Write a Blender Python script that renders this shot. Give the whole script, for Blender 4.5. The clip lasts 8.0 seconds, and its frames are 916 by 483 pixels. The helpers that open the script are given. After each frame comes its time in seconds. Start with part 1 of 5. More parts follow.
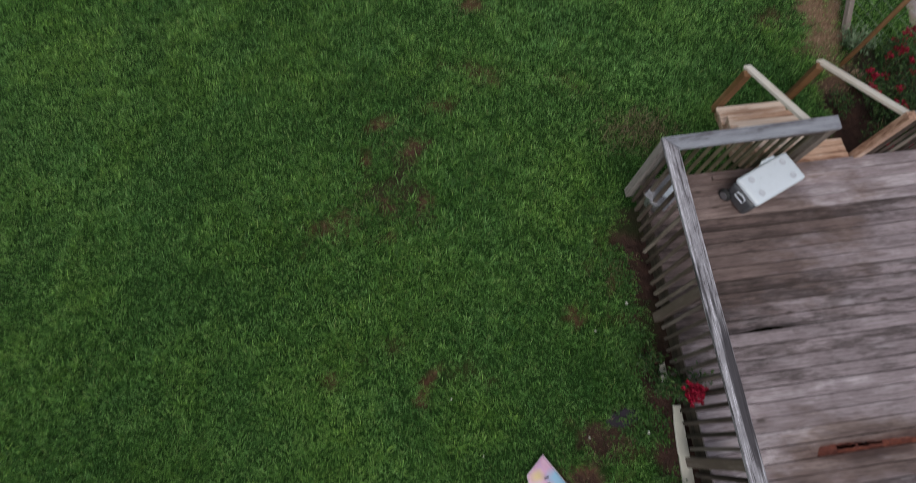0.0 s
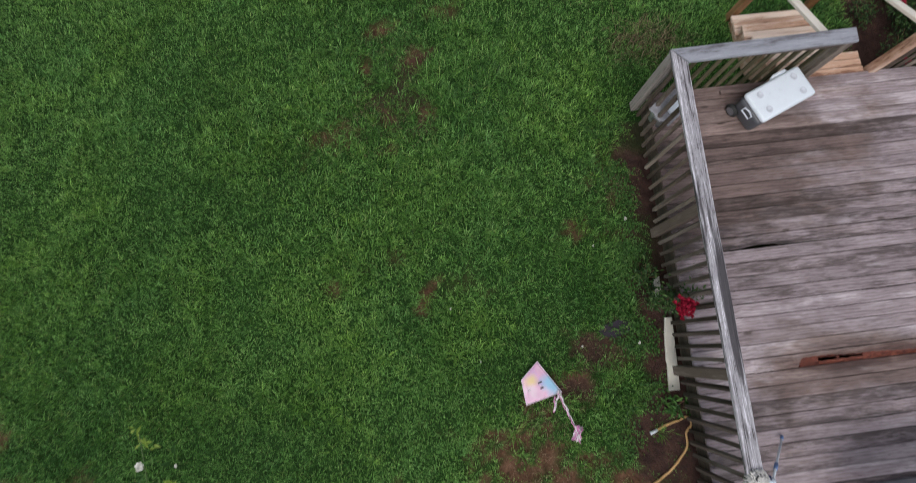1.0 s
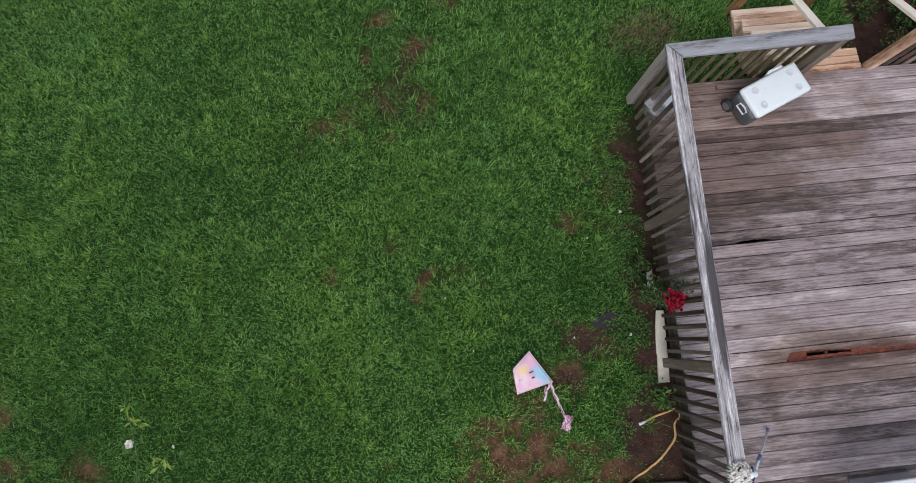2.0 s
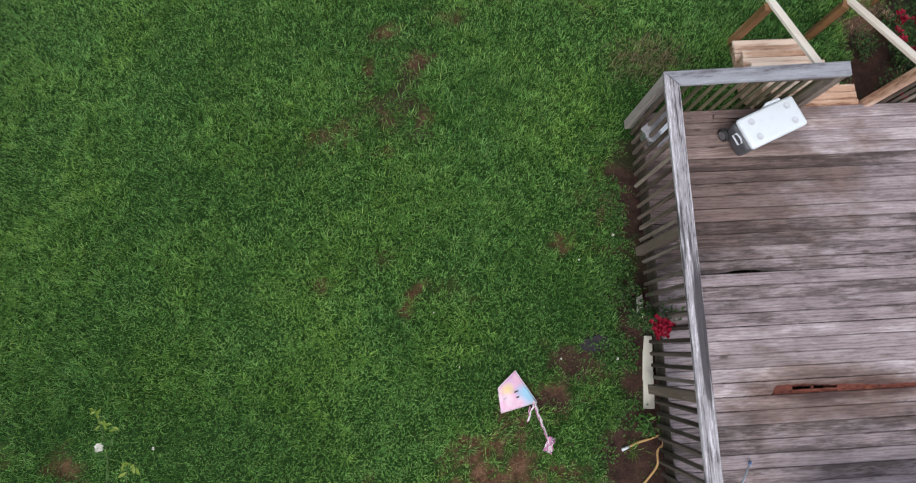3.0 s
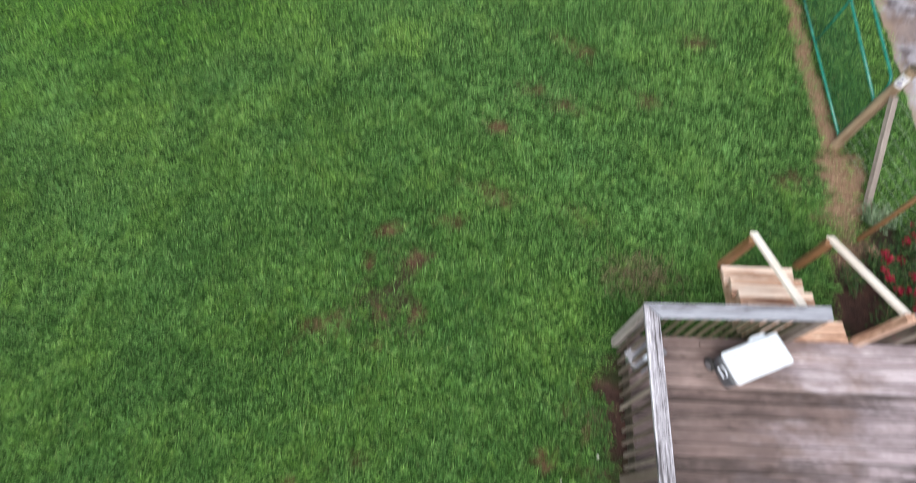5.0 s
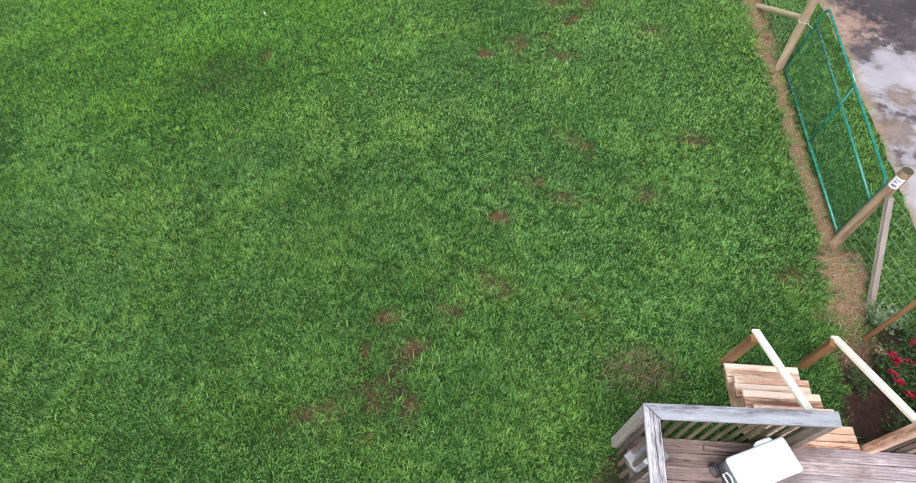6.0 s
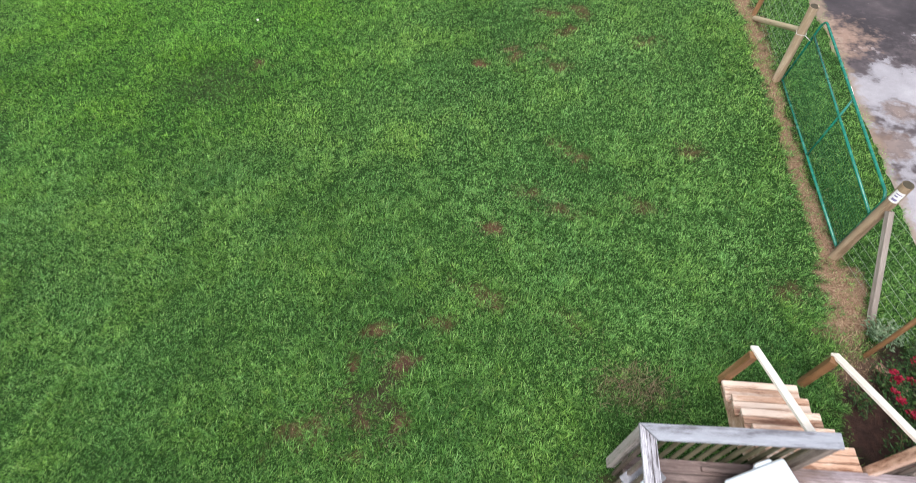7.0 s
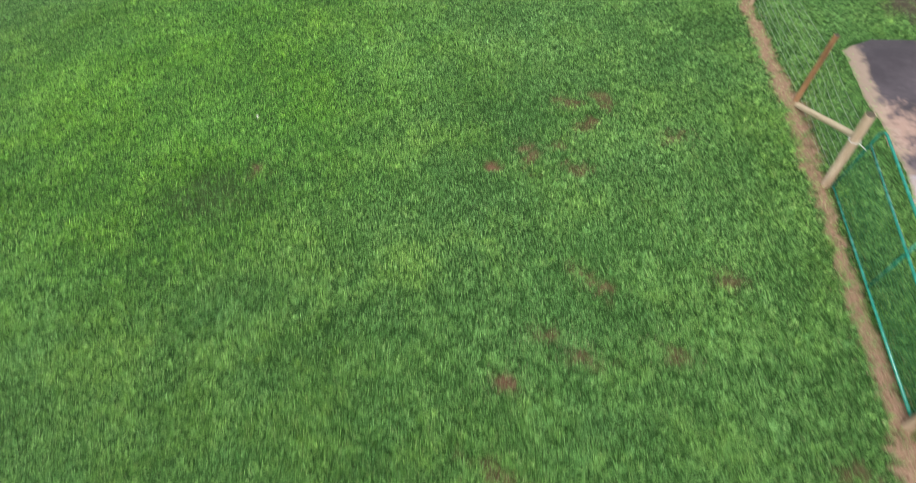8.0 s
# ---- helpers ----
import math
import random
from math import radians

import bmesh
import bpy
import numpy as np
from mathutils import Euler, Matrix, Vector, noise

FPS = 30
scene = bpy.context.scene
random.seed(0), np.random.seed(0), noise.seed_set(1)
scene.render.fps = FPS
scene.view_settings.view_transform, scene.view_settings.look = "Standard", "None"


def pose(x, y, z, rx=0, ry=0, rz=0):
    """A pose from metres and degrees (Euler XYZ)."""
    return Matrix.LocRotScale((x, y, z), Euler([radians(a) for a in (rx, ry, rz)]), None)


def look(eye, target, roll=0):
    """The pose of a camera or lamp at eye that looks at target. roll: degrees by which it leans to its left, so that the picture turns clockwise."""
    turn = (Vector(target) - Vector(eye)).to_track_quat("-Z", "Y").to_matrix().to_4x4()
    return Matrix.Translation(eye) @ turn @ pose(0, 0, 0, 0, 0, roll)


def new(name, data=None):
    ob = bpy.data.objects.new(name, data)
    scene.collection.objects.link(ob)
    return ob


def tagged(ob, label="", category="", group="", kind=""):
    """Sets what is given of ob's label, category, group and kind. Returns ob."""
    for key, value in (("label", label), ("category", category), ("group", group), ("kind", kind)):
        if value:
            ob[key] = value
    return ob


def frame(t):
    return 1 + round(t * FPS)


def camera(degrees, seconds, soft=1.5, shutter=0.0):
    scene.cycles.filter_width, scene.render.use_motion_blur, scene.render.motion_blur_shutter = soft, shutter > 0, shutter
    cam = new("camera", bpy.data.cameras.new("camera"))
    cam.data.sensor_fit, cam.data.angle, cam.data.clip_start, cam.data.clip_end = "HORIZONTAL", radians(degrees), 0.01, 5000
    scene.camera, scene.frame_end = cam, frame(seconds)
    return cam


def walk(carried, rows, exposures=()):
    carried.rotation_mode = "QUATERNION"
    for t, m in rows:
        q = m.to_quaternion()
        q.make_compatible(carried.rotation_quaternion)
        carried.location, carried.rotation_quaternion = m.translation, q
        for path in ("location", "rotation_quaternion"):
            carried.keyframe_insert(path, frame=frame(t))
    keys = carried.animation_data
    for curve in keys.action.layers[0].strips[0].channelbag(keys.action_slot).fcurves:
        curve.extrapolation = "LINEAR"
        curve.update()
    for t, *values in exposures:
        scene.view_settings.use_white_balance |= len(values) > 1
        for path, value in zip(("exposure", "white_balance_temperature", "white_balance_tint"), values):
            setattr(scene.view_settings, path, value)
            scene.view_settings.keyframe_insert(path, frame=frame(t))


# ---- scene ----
cam = camera(75.6, 8.0, soft=0.92, shutter=0.75)
PATH = [
    (0, (-0.369, 0.507, 6.606), (-0.291, 1.162, 4.718), 5.4),
    (0.5, (-0.351, 0.533, 6.627), (-0.282, 1.022, 4.689), 6.9),
    (1, (-0.333, 0.546, 6.657), (-0.272, 0.904, 4.69), 8.9),
    (1.2, (-0.300, 0.552, 6.710), (-0.253, 0.875, 4.737), 7.6),
    (2.3, (-0.200, 0.523, 6.735), (-0.163, 0.850, 4.762), 7.4),
    (2.5, (-0.206, 0.517, 6.721), (-0.159, 0.859, 4.751), 9.4),
    (3, (-0.108, 0.577, 6.749), (-0.073, 0.941, 4.783), 8.6),
    (3.5, (-0.004, 0.659, 6.789), (0.019, 1.042, 4.826), 8.0),
    (4, (0.106, 0.744, 6.815), (0.111, 1.154, 4.857), 6.9),
    (4.2, (0.149, 0.805, 6.823), (0.144, 1.255, 4.874), 6.2),
    (4.5, (0.169, 0.979, 6.876), (0.143, 1.523, 4.952), 4.7),
    (4.7, (0.189, 1.071, 6.908), (0.144, 1.738, 5.023), 3.6),
    (4.8, (0.207, 1.088, 6.929), (0.145, 1.837, 5.076), 3.0),
    (5, (0.219, 1.128, 6.964), (0.137, 1.979, 5.156), 2.7),
    (5.2, (0.233, 1.128, 6.993), (0.129, 2.094, 5.245), 2.7),
    (6.3, (0.331, 1.259, 6.986), (0.184, 2.354, 5.318), 2.2),
    (6.5, (0.342, 1.244, 6.965), (0.192, 2.347, 5.303), 2.2),
    (7, (0.327, 1.361, 6.85), (0.196, 2.477, 5.196), 3.4),
    (7.3, (0.342, 1.771, 6.837), (0.198, 2.891, 5.187), 2.6),
    (7.5, (0.329, 2.072, 6.873), (0.172, 3.193, 5.225), 2.1),
    (7.7, (0.252, 2.662, 7.017), (0.083, 3.771, 5.361), 1.8),
    (7.8, (0.228, 2.981, 7.069), (0.04, 4.106, 5.426), 0.5),
    (8, (0.248, 3.538, 7.159), (0.018, 4.67, 5.526), -1.5),
]
EXPOSURES = [(0.0, -0.38), (0.5, -0.08), (1.0, 0.0), (2.5, 0.21), (3.5, 0.44), (4.5, 0.68), (5.0, 0.91), (6.5, 1.09), (7.5, 1.14), (8.0, 1.26)]
walk(cam, [(t, look(eye, target, roll)) for t, eye, target, roll in PATH], EXPOSURES)

# ---- light: a bright overcast sky ----
world = bpy.data.worlds.new("overcast_sky")
scene.world = world
world.use_nodes = True
wn = world.node_tree.nodes
sky = wn.new("ShaderNodeTexSky")
sky.sky_type, sky.sun_disc = "NISHITA", False
sky.sun_elevation, sky.sun_rotation = radians(58), radians(200)
sky.air_density, sky.dust_density, sky.ozone_density = 1.0, 3.0, 1.0
wn["Background"].inputs["Strength"].default_value = 0.12
cloud = wn.new("ShaderNodeHueSaturation")
cloud.inputs["Saturation"].default_value = 0.35
world.node_tree.links.new(sky.outputs["Color"], cloud.inputs["Color"])
world.node_tree.links.new(cloud.outputs["Color"], wn["Background"].inputs["Color"])
sun_data = bpy.data.lights.new("sun", "SUN")
sun_data.energy, sun_data.angle, sun_data.color = 1.3, radians(35), (1.0, 0.96, 0.9)
sun = new("sun", sun_data)
sun.matrix_world = look((-3, -8, 14), (0, 0, 0))


# ---- materials ----
def material(name):
    m = bpy.data.materials.new(name)
    m.use_nodes = True
    return m, m.node_tree.nodes, m.node_tree.links, m.node_tree.nodes["Principled BSDF"]


def ramp(nodes, stops, interp="LINEAR"):
    r = nodes.new("ShaderNodeValToRGB")
    r.color_ramp.interpolation = interp
    while len(r.color_ramp.elements) < len(stops):
        r.color_ramp.elements.new(0.5)
    for e, (p, c) in zip(r.color_ramp.elements, stops):
        e.position, e.color = p, (*c, 1) if len(c) == 3 else c
    return r


def noise_node(nodes, links, coord, scale, detail=4.0, rough=0.55, w=None):
    n = nodes.new("ShaderNodeTexNoise")
    n.inputs["Scale"].default_value, n.inputs["Detail"].default_value, n.inputs["Roughness"].default_value = scale, detail, rough
    if w is not None:
        n.noise_dimensions = "4D"
        links.new(w, n.inputs["W"])
    links.new(coord, n.inputs["Vector"])
    return n.outputs["Fac"]


def mapped(nodes, links, coord, scale):
    mp = nodes.new("ShaderNodeMapping")
    mp.inputs["Scale"].default_value = scale
    links.new(coord, mp.inputs["Vector"])
    return mp.outputs["Vector"]


def mixed(nodes, links, fac, a, b, blend="MIX"):
    m = nodes.new("ShaderNodeMix")
    m.data_type, m.blend_type = "RGBA", blend
    for sock, v in ((m.inputs[0], fac), (m.inputs[6], a), (m.inputs[7], b)):
        if hasattr(v, "is_linked"):
            links.new(v, sock)
        elif isinstance(v, (int, float)):
            sock.default_value = v
        else:
            sock.default_value = (*v, 1)
    return m.outputs[2]


def calc(nodes, links, op, a, b=0.0, clamp=False):
    m = nodes.new("ShaderNodeMath")
    m.operation, m.use_clamp = op, clamp
    for sock, v in ((m.inputs[0], a), (m.inputs[1], b)):
        if hasattr(v, "is_linked"):
            links.new(v, sock)
        else:
            sock.default_value = v
    return m.outputs[0]


def bumped(nodes, links, bsdf, height, strength, distance):
    b = nodes.new("ShaderNodeBump")
    b.inputs["Strength"].default_value, b.inputs["Distance"].default_value = strength, distance
    links.new(height, b.inputs["Height"])
    links.new(b.outputs["Normal"], bsdf.inputs["Normal"])


def wood(name, dark, mid, light, rough=0.7, streak=0.6, spread=0.25, bump=0.5, wet=False, stretch=(1.5, 34), tight=1.0, split=False):
    """Sawn wood whose grain runs along the piece's own x axis; every piece is offset by its random number."""
    m, n, l, bsdf = material(name)
    tc, oi = n.new("ShaderNodeTexCoord"), n.new("ShaderNodeObjectInfo")
    w = calc(n, l, "MULTIPLY", oi.outputs["Random"], 60.0)
    grain = noise_node(n, l, mapped(n, l, tc.outputs["Object"], (stretch[0], stretch[1], stretch[1])), 1.0, 8, 0.72, w)
    broad = noise_node(n, l, mapped(n, l, tc.outputs["Object"], (0.7, 9, 9)), 1.0, 4, 0.6, w)
    fine = noise_node(n, l, mapped(n, l, tc.outputs["Object"], (9, 160, 160)), 1.0, 3, 0.6, w)
    blotch = noise_node(n, l, mapped(n, l, tc.outputs["Object"], (2.2, 6, 6)), 1.0, 5, 0.7, w)
    f = calc(n, l, "ADD", calc(n, l, "MULTIPLY", grain, streak), calc(n, l, "MULTIPLY", broad, 1 - streak))
    f = calc(n, l, "ADD", f, calc(n, l, "MULTIPLY", calc(n, l, "SUBTRACT", oi.outputs["Random"], 0.5), spread))
    f = calc(n, l, "ADD", f, calc(n, l, "MULTIPLY", calc(n, l, "SUBTRACT", fine, 0.5), 0.42))
    f = calc(n, l, "ADD", f, calc(n, l, "MULTIPLY", calc(n, l, "SUBTRACT", blotch, 0.5), 0.25 if wet else 0.45))
    r = ramp(n, [(0.5 - 0.16 * tight, dark), (0.5 - 0.03 * tight, mid), (0.5 + 0.04 * tight, mid), (0.5 + 0.18 * tight, light)])
    l.new(f, r.inputs["Fac"])
    tone = r.outputs["Color"]
    if split:
        # black weathered splits that come and go along the board
        crack = ramp(n, [(0.545, (0, 0, 0)), (0.6, (0.88, 0.88, 0.88))])
        here = noise_node(n, l, mapped(n, l, tc.outputs["Object"], (1.0, 4, 4)), 1.0, 3, 0.5)
        line = noise_node(n, l, mapped(n, l, tc.outputs["Object"], (0.7, 30, 30)), 1.0, 5, 0.65)
        l.new(calc(n, l, "ADD", calc(n, l, "MULTIPLY", here, 0.6), calc(n, l, "MULTIPLY", line, 0.45)), crack.inputs["Fac"])
        tone = mixed(n, l, crack.outputs["Color"], tone, (0.035, 0.03, 0.036))
        # one long black split along the inner side
        along = n.new("ShaderNodeSeparateXYZ")
        l.new(tc.outputs["Object"], along.inputs[0])
        dx = calc(n, l, "POWER", calc(n, l, "DIVIDE", calc(n, l, "SUBTRACT", along.outputs["X"], 2.35), 0.62), 2.0)
        dy = calc(n, l, "POWER", calc(n, l, "DIVIDE", calc(n, l, "SUBTRACT", along.outputs["Y"], 0.102), 0.042), 2.0)
        gash = ramp(n, [(0.5, (0.92, 0.92, 0.92)), (0.85, (0, 0, 0))])
        l.new(calc(n, l, "ADD", calc(n, l, "MULTIPLY", calc(n, l, "ADD", dx, dy), 0.6), calc(n, l, "MULTIPLY", calc(n, l, "SUBTRACT", line, 0.5), 2.2)), gash.inputs["Fac"])
        tone = mixed(n, l, gash.outputs["Color"], tone, (0.04, 0.034, 0.042))
    if wet:
        # rain-soaked brown stains that run across several boards
        geo = n.new("ShaderNodeNewGeometry")
        stain = noise_node(n, l, mapped(n, l, geo.outputs["Position"], (0.55, 1.1, 1)), 1.0, 5, 0.68)
        slope = n.new("ShaderNodeSeparateXYZ")
        l.new(geo.outputs["Position"], slope.inputs[0])
        stain = calc(n, l, "ADD", stain, calc(n, l, "MULTIPLY", calc(n, l, "SUBTRACT", slope.outputs["Y"], 2.2), -0.015))
        stain = calc(n, l, "SUBTRACT", stain, calc(n, l, "MULTIPLY", calc(n, l, "SUBTRACT", slope.outputs["X"], 3.0), 0.06))
        # a dry pale belt across the middle, damp boards beyond it, and dry ones again towards the house
        belt = calc(n, l, "POWER", calc(n, l, "DIVIDE", calc(n, l, "SUBTRACT", slope.outputs["Y"], 1.35), 0.62), 2.0)
        belt = calc(n, l, "SUBTRACT", 1.0, belt, True)
        stain = calc(n, l, "SUBTRACT", stain, calc(n, l, "MULTIPLY", belt, 0.14))
        damp = calc(n, l, "POWER", calc(n, l, "DIVIDE", calc(n, l, "SUBTRACT", slope.outputs["Y"], 0.42), 0.42), 2.0)
        damp = calc(n, l, "SUBTRACT", 1.0, damp, True)
        stain = calc(n, l, "ADD", stain, calc(n, l, "MULTIPLY", damp, 0.1))
        dry = calc(n, l, "DIVIDE", calc(n, l, "SUBTRACT", -0.15, slope.outputs["Y"]), 0.5, True)
        stain = calc(n, l, "SUBTRACT", stain, calc(n, l, "MULTIPLY", dry, 0.1))
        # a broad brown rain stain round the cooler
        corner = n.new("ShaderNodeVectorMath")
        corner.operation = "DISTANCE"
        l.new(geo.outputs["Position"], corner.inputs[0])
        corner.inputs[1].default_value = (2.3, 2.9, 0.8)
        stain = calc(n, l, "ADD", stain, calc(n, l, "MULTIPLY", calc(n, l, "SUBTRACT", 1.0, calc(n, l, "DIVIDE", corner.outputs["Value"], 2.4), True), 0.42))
        # stretches of a board that weathered darker or paler than the rest
        length = ramp(n, [(0.36, (0.78, 0.76, 0.76)), (0.46, (1.05, 1.05, 1.05)), (0.55, (1.14, 1.14, 1.14)), (0.66, (1.36, 1.35, 1.34))])
        l.new(noise_node(n, l, mapped(n, l, tc.outputs["Object"], (0.9, 0.6, 0.6)), 1.0, 3, 0.55, calc(n, l, "ADD", w, 23.0)), length.inputs["Fac"])
        tone = mixed(n, l, 1.0, tone, length.outputs["Color"], "MULTIPLY")
        # arched grain of flat-sawn boards
        wave = n.new("ShaderNodeTexWave")
        wave.wave_type, wave.bands_direction = "BANDS", "Y"
        for key, val in (("Scale", 1.0), ("Distortion", 9.0), ("Detail", 3.0), ("Detail Scale", 1.6), ("Detail Roughness", 0.65)):
            wave.inputs[key].default_value = val
        shift = n.new("ShaderNodeVectorMath")
        shift.operation = "ADD"
        l.new(mapped(n, l, tc.outputs["Object"], (1.8, 10, 10)), shift.inputs[0])
        l.new(w, shift.inputs[1])
        l.new(shift.outputs[0], wave.inputs["Vector"])
        arch = ramp(n, [(0.05, (0.68, 0.66, 0.66)), (0.35, (1.02, 1.02, 1.02)), (0.9, (1.2, 1.2, 1.22))])
        l.new(wave.outputs["Fac"], arch.inputs["Fac"])
        tone = mixed(n, l, 0.7, tone, arch.outputs["Color"], "MULTIPLY")
        # grey-green algae in blotches
        moss = ramp(n, [(0.55, (0, 0, 0)), (0.68, (0.3, 0.3, 0.3))])
        l.new(noise_node(n, l, mapped(n, l, geo.outputs["Position"], (3.2, 6, 6)), 1.0, 6, 0.72), moss.inputs["Fac"])
        tone = mixed(n, l, moss.outputs["Color"], tone, mixed(n, l, 1.0, tone, (0.58, 0.57, 0.5), "MULTIPLY"))
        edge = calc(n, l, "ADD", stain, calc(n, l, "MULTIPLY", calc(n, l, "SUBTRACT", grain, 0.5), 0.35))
        bleach = ramp(n, [(0.54, (0, 0, 0)), (0.66, (0.5, 0.5, 0.5))])
        l.new(noise_node(n, l, mapped(n, l, tc.outputs["Object"], (2.4, 15, 15)), 1.0, 6, 0.68, calc(n, l, "ADD", w, 7.0)), bleach.inputs["Fac"])
        tone = mixed(n, l, bleach.outputs["Color"], tone, light)
        vor = n.new("ShaderNodeTexVoronoi")
        vor.voronoi_dimensions = "4D"
        vor.inputs["Scale"].default_value = 1.0
        l.new(mapped(n, l, tc.outputs["Object"], (2.6, 7.5, 7.5)), vor.inputs["Vector"])
        l.new(w, vor.inputs["W"])
        knot = ramp(n, [(0.10, (0.8, 0.8, 0.8)), (0.17, (0, 0, 0))])
        l.new(vor.outputs["Distance"], knot.inputs["Fac"])
        tone = mixed(n, l, knot.outputs["Color"], tone, (0.07, 0.048, 0.042))
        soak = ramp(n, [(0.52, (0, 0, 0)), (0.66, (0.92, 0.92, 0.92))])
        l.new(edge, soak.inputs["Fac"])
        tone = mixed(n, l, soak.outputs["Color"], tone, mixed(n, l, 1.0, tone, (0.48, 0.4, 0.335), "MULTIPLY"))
        # dark seepage round the rotted plank and along the open joint
        for cx, cy, half, wide, tint in ((3.9, 0.41, 0.98, 0.11, (0.4, 0.29, 0.26)), (2.83, 1.53, 0.5, 0.035, (0.3, 0.27, 0.27))):
            dx = calc(n, l, "SUBTRACT", slope.outputs["X"], cx)
            dy = calc(n, l, "SUBTRACT", calc(n, l, "SUBTRACT", slope.outputs["Y"], cy), calc(n, l, "MULTIPLY", dx, 0.105))
            far = calc(n, l, "ADD", calc(n, l, "POWER", calc(n, l, "ABSOLUTE", calc(n, l, "DIVIDE", dx, half)), 4.0), calc(n, l, "POWER", calc(n, l, "ABSOLUTE", calc(n, l, "DIVIDE", dy, wide)), 2.0))
            far = calc(n, l, "ADD", far, calc(n, l, "MULTIPLY", calc(n, l, "SUBTRACT", blotch, 0.5), 1.6))
            seep = ramp(n, [(0.35, (0.85, 0.85, 0.85)), (1.0, (0, 0, 0))])
            l.new(far, seep.inputs["Fac"])
            tone = mixed(n, l, seep.outputs["Color"], tone, mixed(n, l, 1.0, tone, tint, "MULTIPLY"))
    l.new(tone, bsdf.inputs["Base Color"])
    rr = ramp(n, [(0.3, (rough - 0.2,) * 3), (0.7, (rough + 0.1,) * 3)])
    l.new(blotch, rr.inputs["Fac"])
    l.new(rr.outputs["Color"], bsdf.inputs["Roughness"])
    bumped(n, l, bsdf, calc(n, l, "ADD", grain, calc(n, l, "MULTIPLY", fine, 0.5)), bump, 0.006)
    return m


def plain(name, color, rough=0.5, metal=0.0, vary=0.12, scale=14.0, bump=0.05, coat=0.0):
    m, n, l, bsdf = material(name)
    tc, oi = n.new("ShaderNodeTexCoord"), n.new("ShaderNodeObjectInfo")
    big = noise_node(n, l, tc.outputs["Object"], scale, 5, 0.6)
    tiny = noise_node(n, l, tc.outputs["Object"], scale * 11, 3, 0.6)
    r = ramp(n, [(0.25, tuple(c * (1 - vary) for c in color)), (0.75, tuple(min(1, c * (1 + vary)) for c in color))])
    l.new(calc(n, l, "ADD", calc(n, l, "MULTIPLY", big, 0.7), calc(n, l, "MULTIPLY", tiny, 0.3)), r.inputs["Fac"])
    l.new(r.outputs["Color"], bsdf.inputs["Base Color"])
    bsdf.inputs["Metallic"].default_value, bsdf.inputs["Coat Weight"].default_value = metal, coat
    rr = ramp(n, [(0.3, (max(0.03, rough - 0.1),) * 3), (0.7, (min(1, rough + 0.1),) * 3)])
    l.new(big, rr.inputs["Fac"])
    l.new(rr.outputs["Color"], bsdf.inputs["Roughness"])
    if bump:
        bumped(n, l, bsdf, tiny, bump, 0.004)
    return m


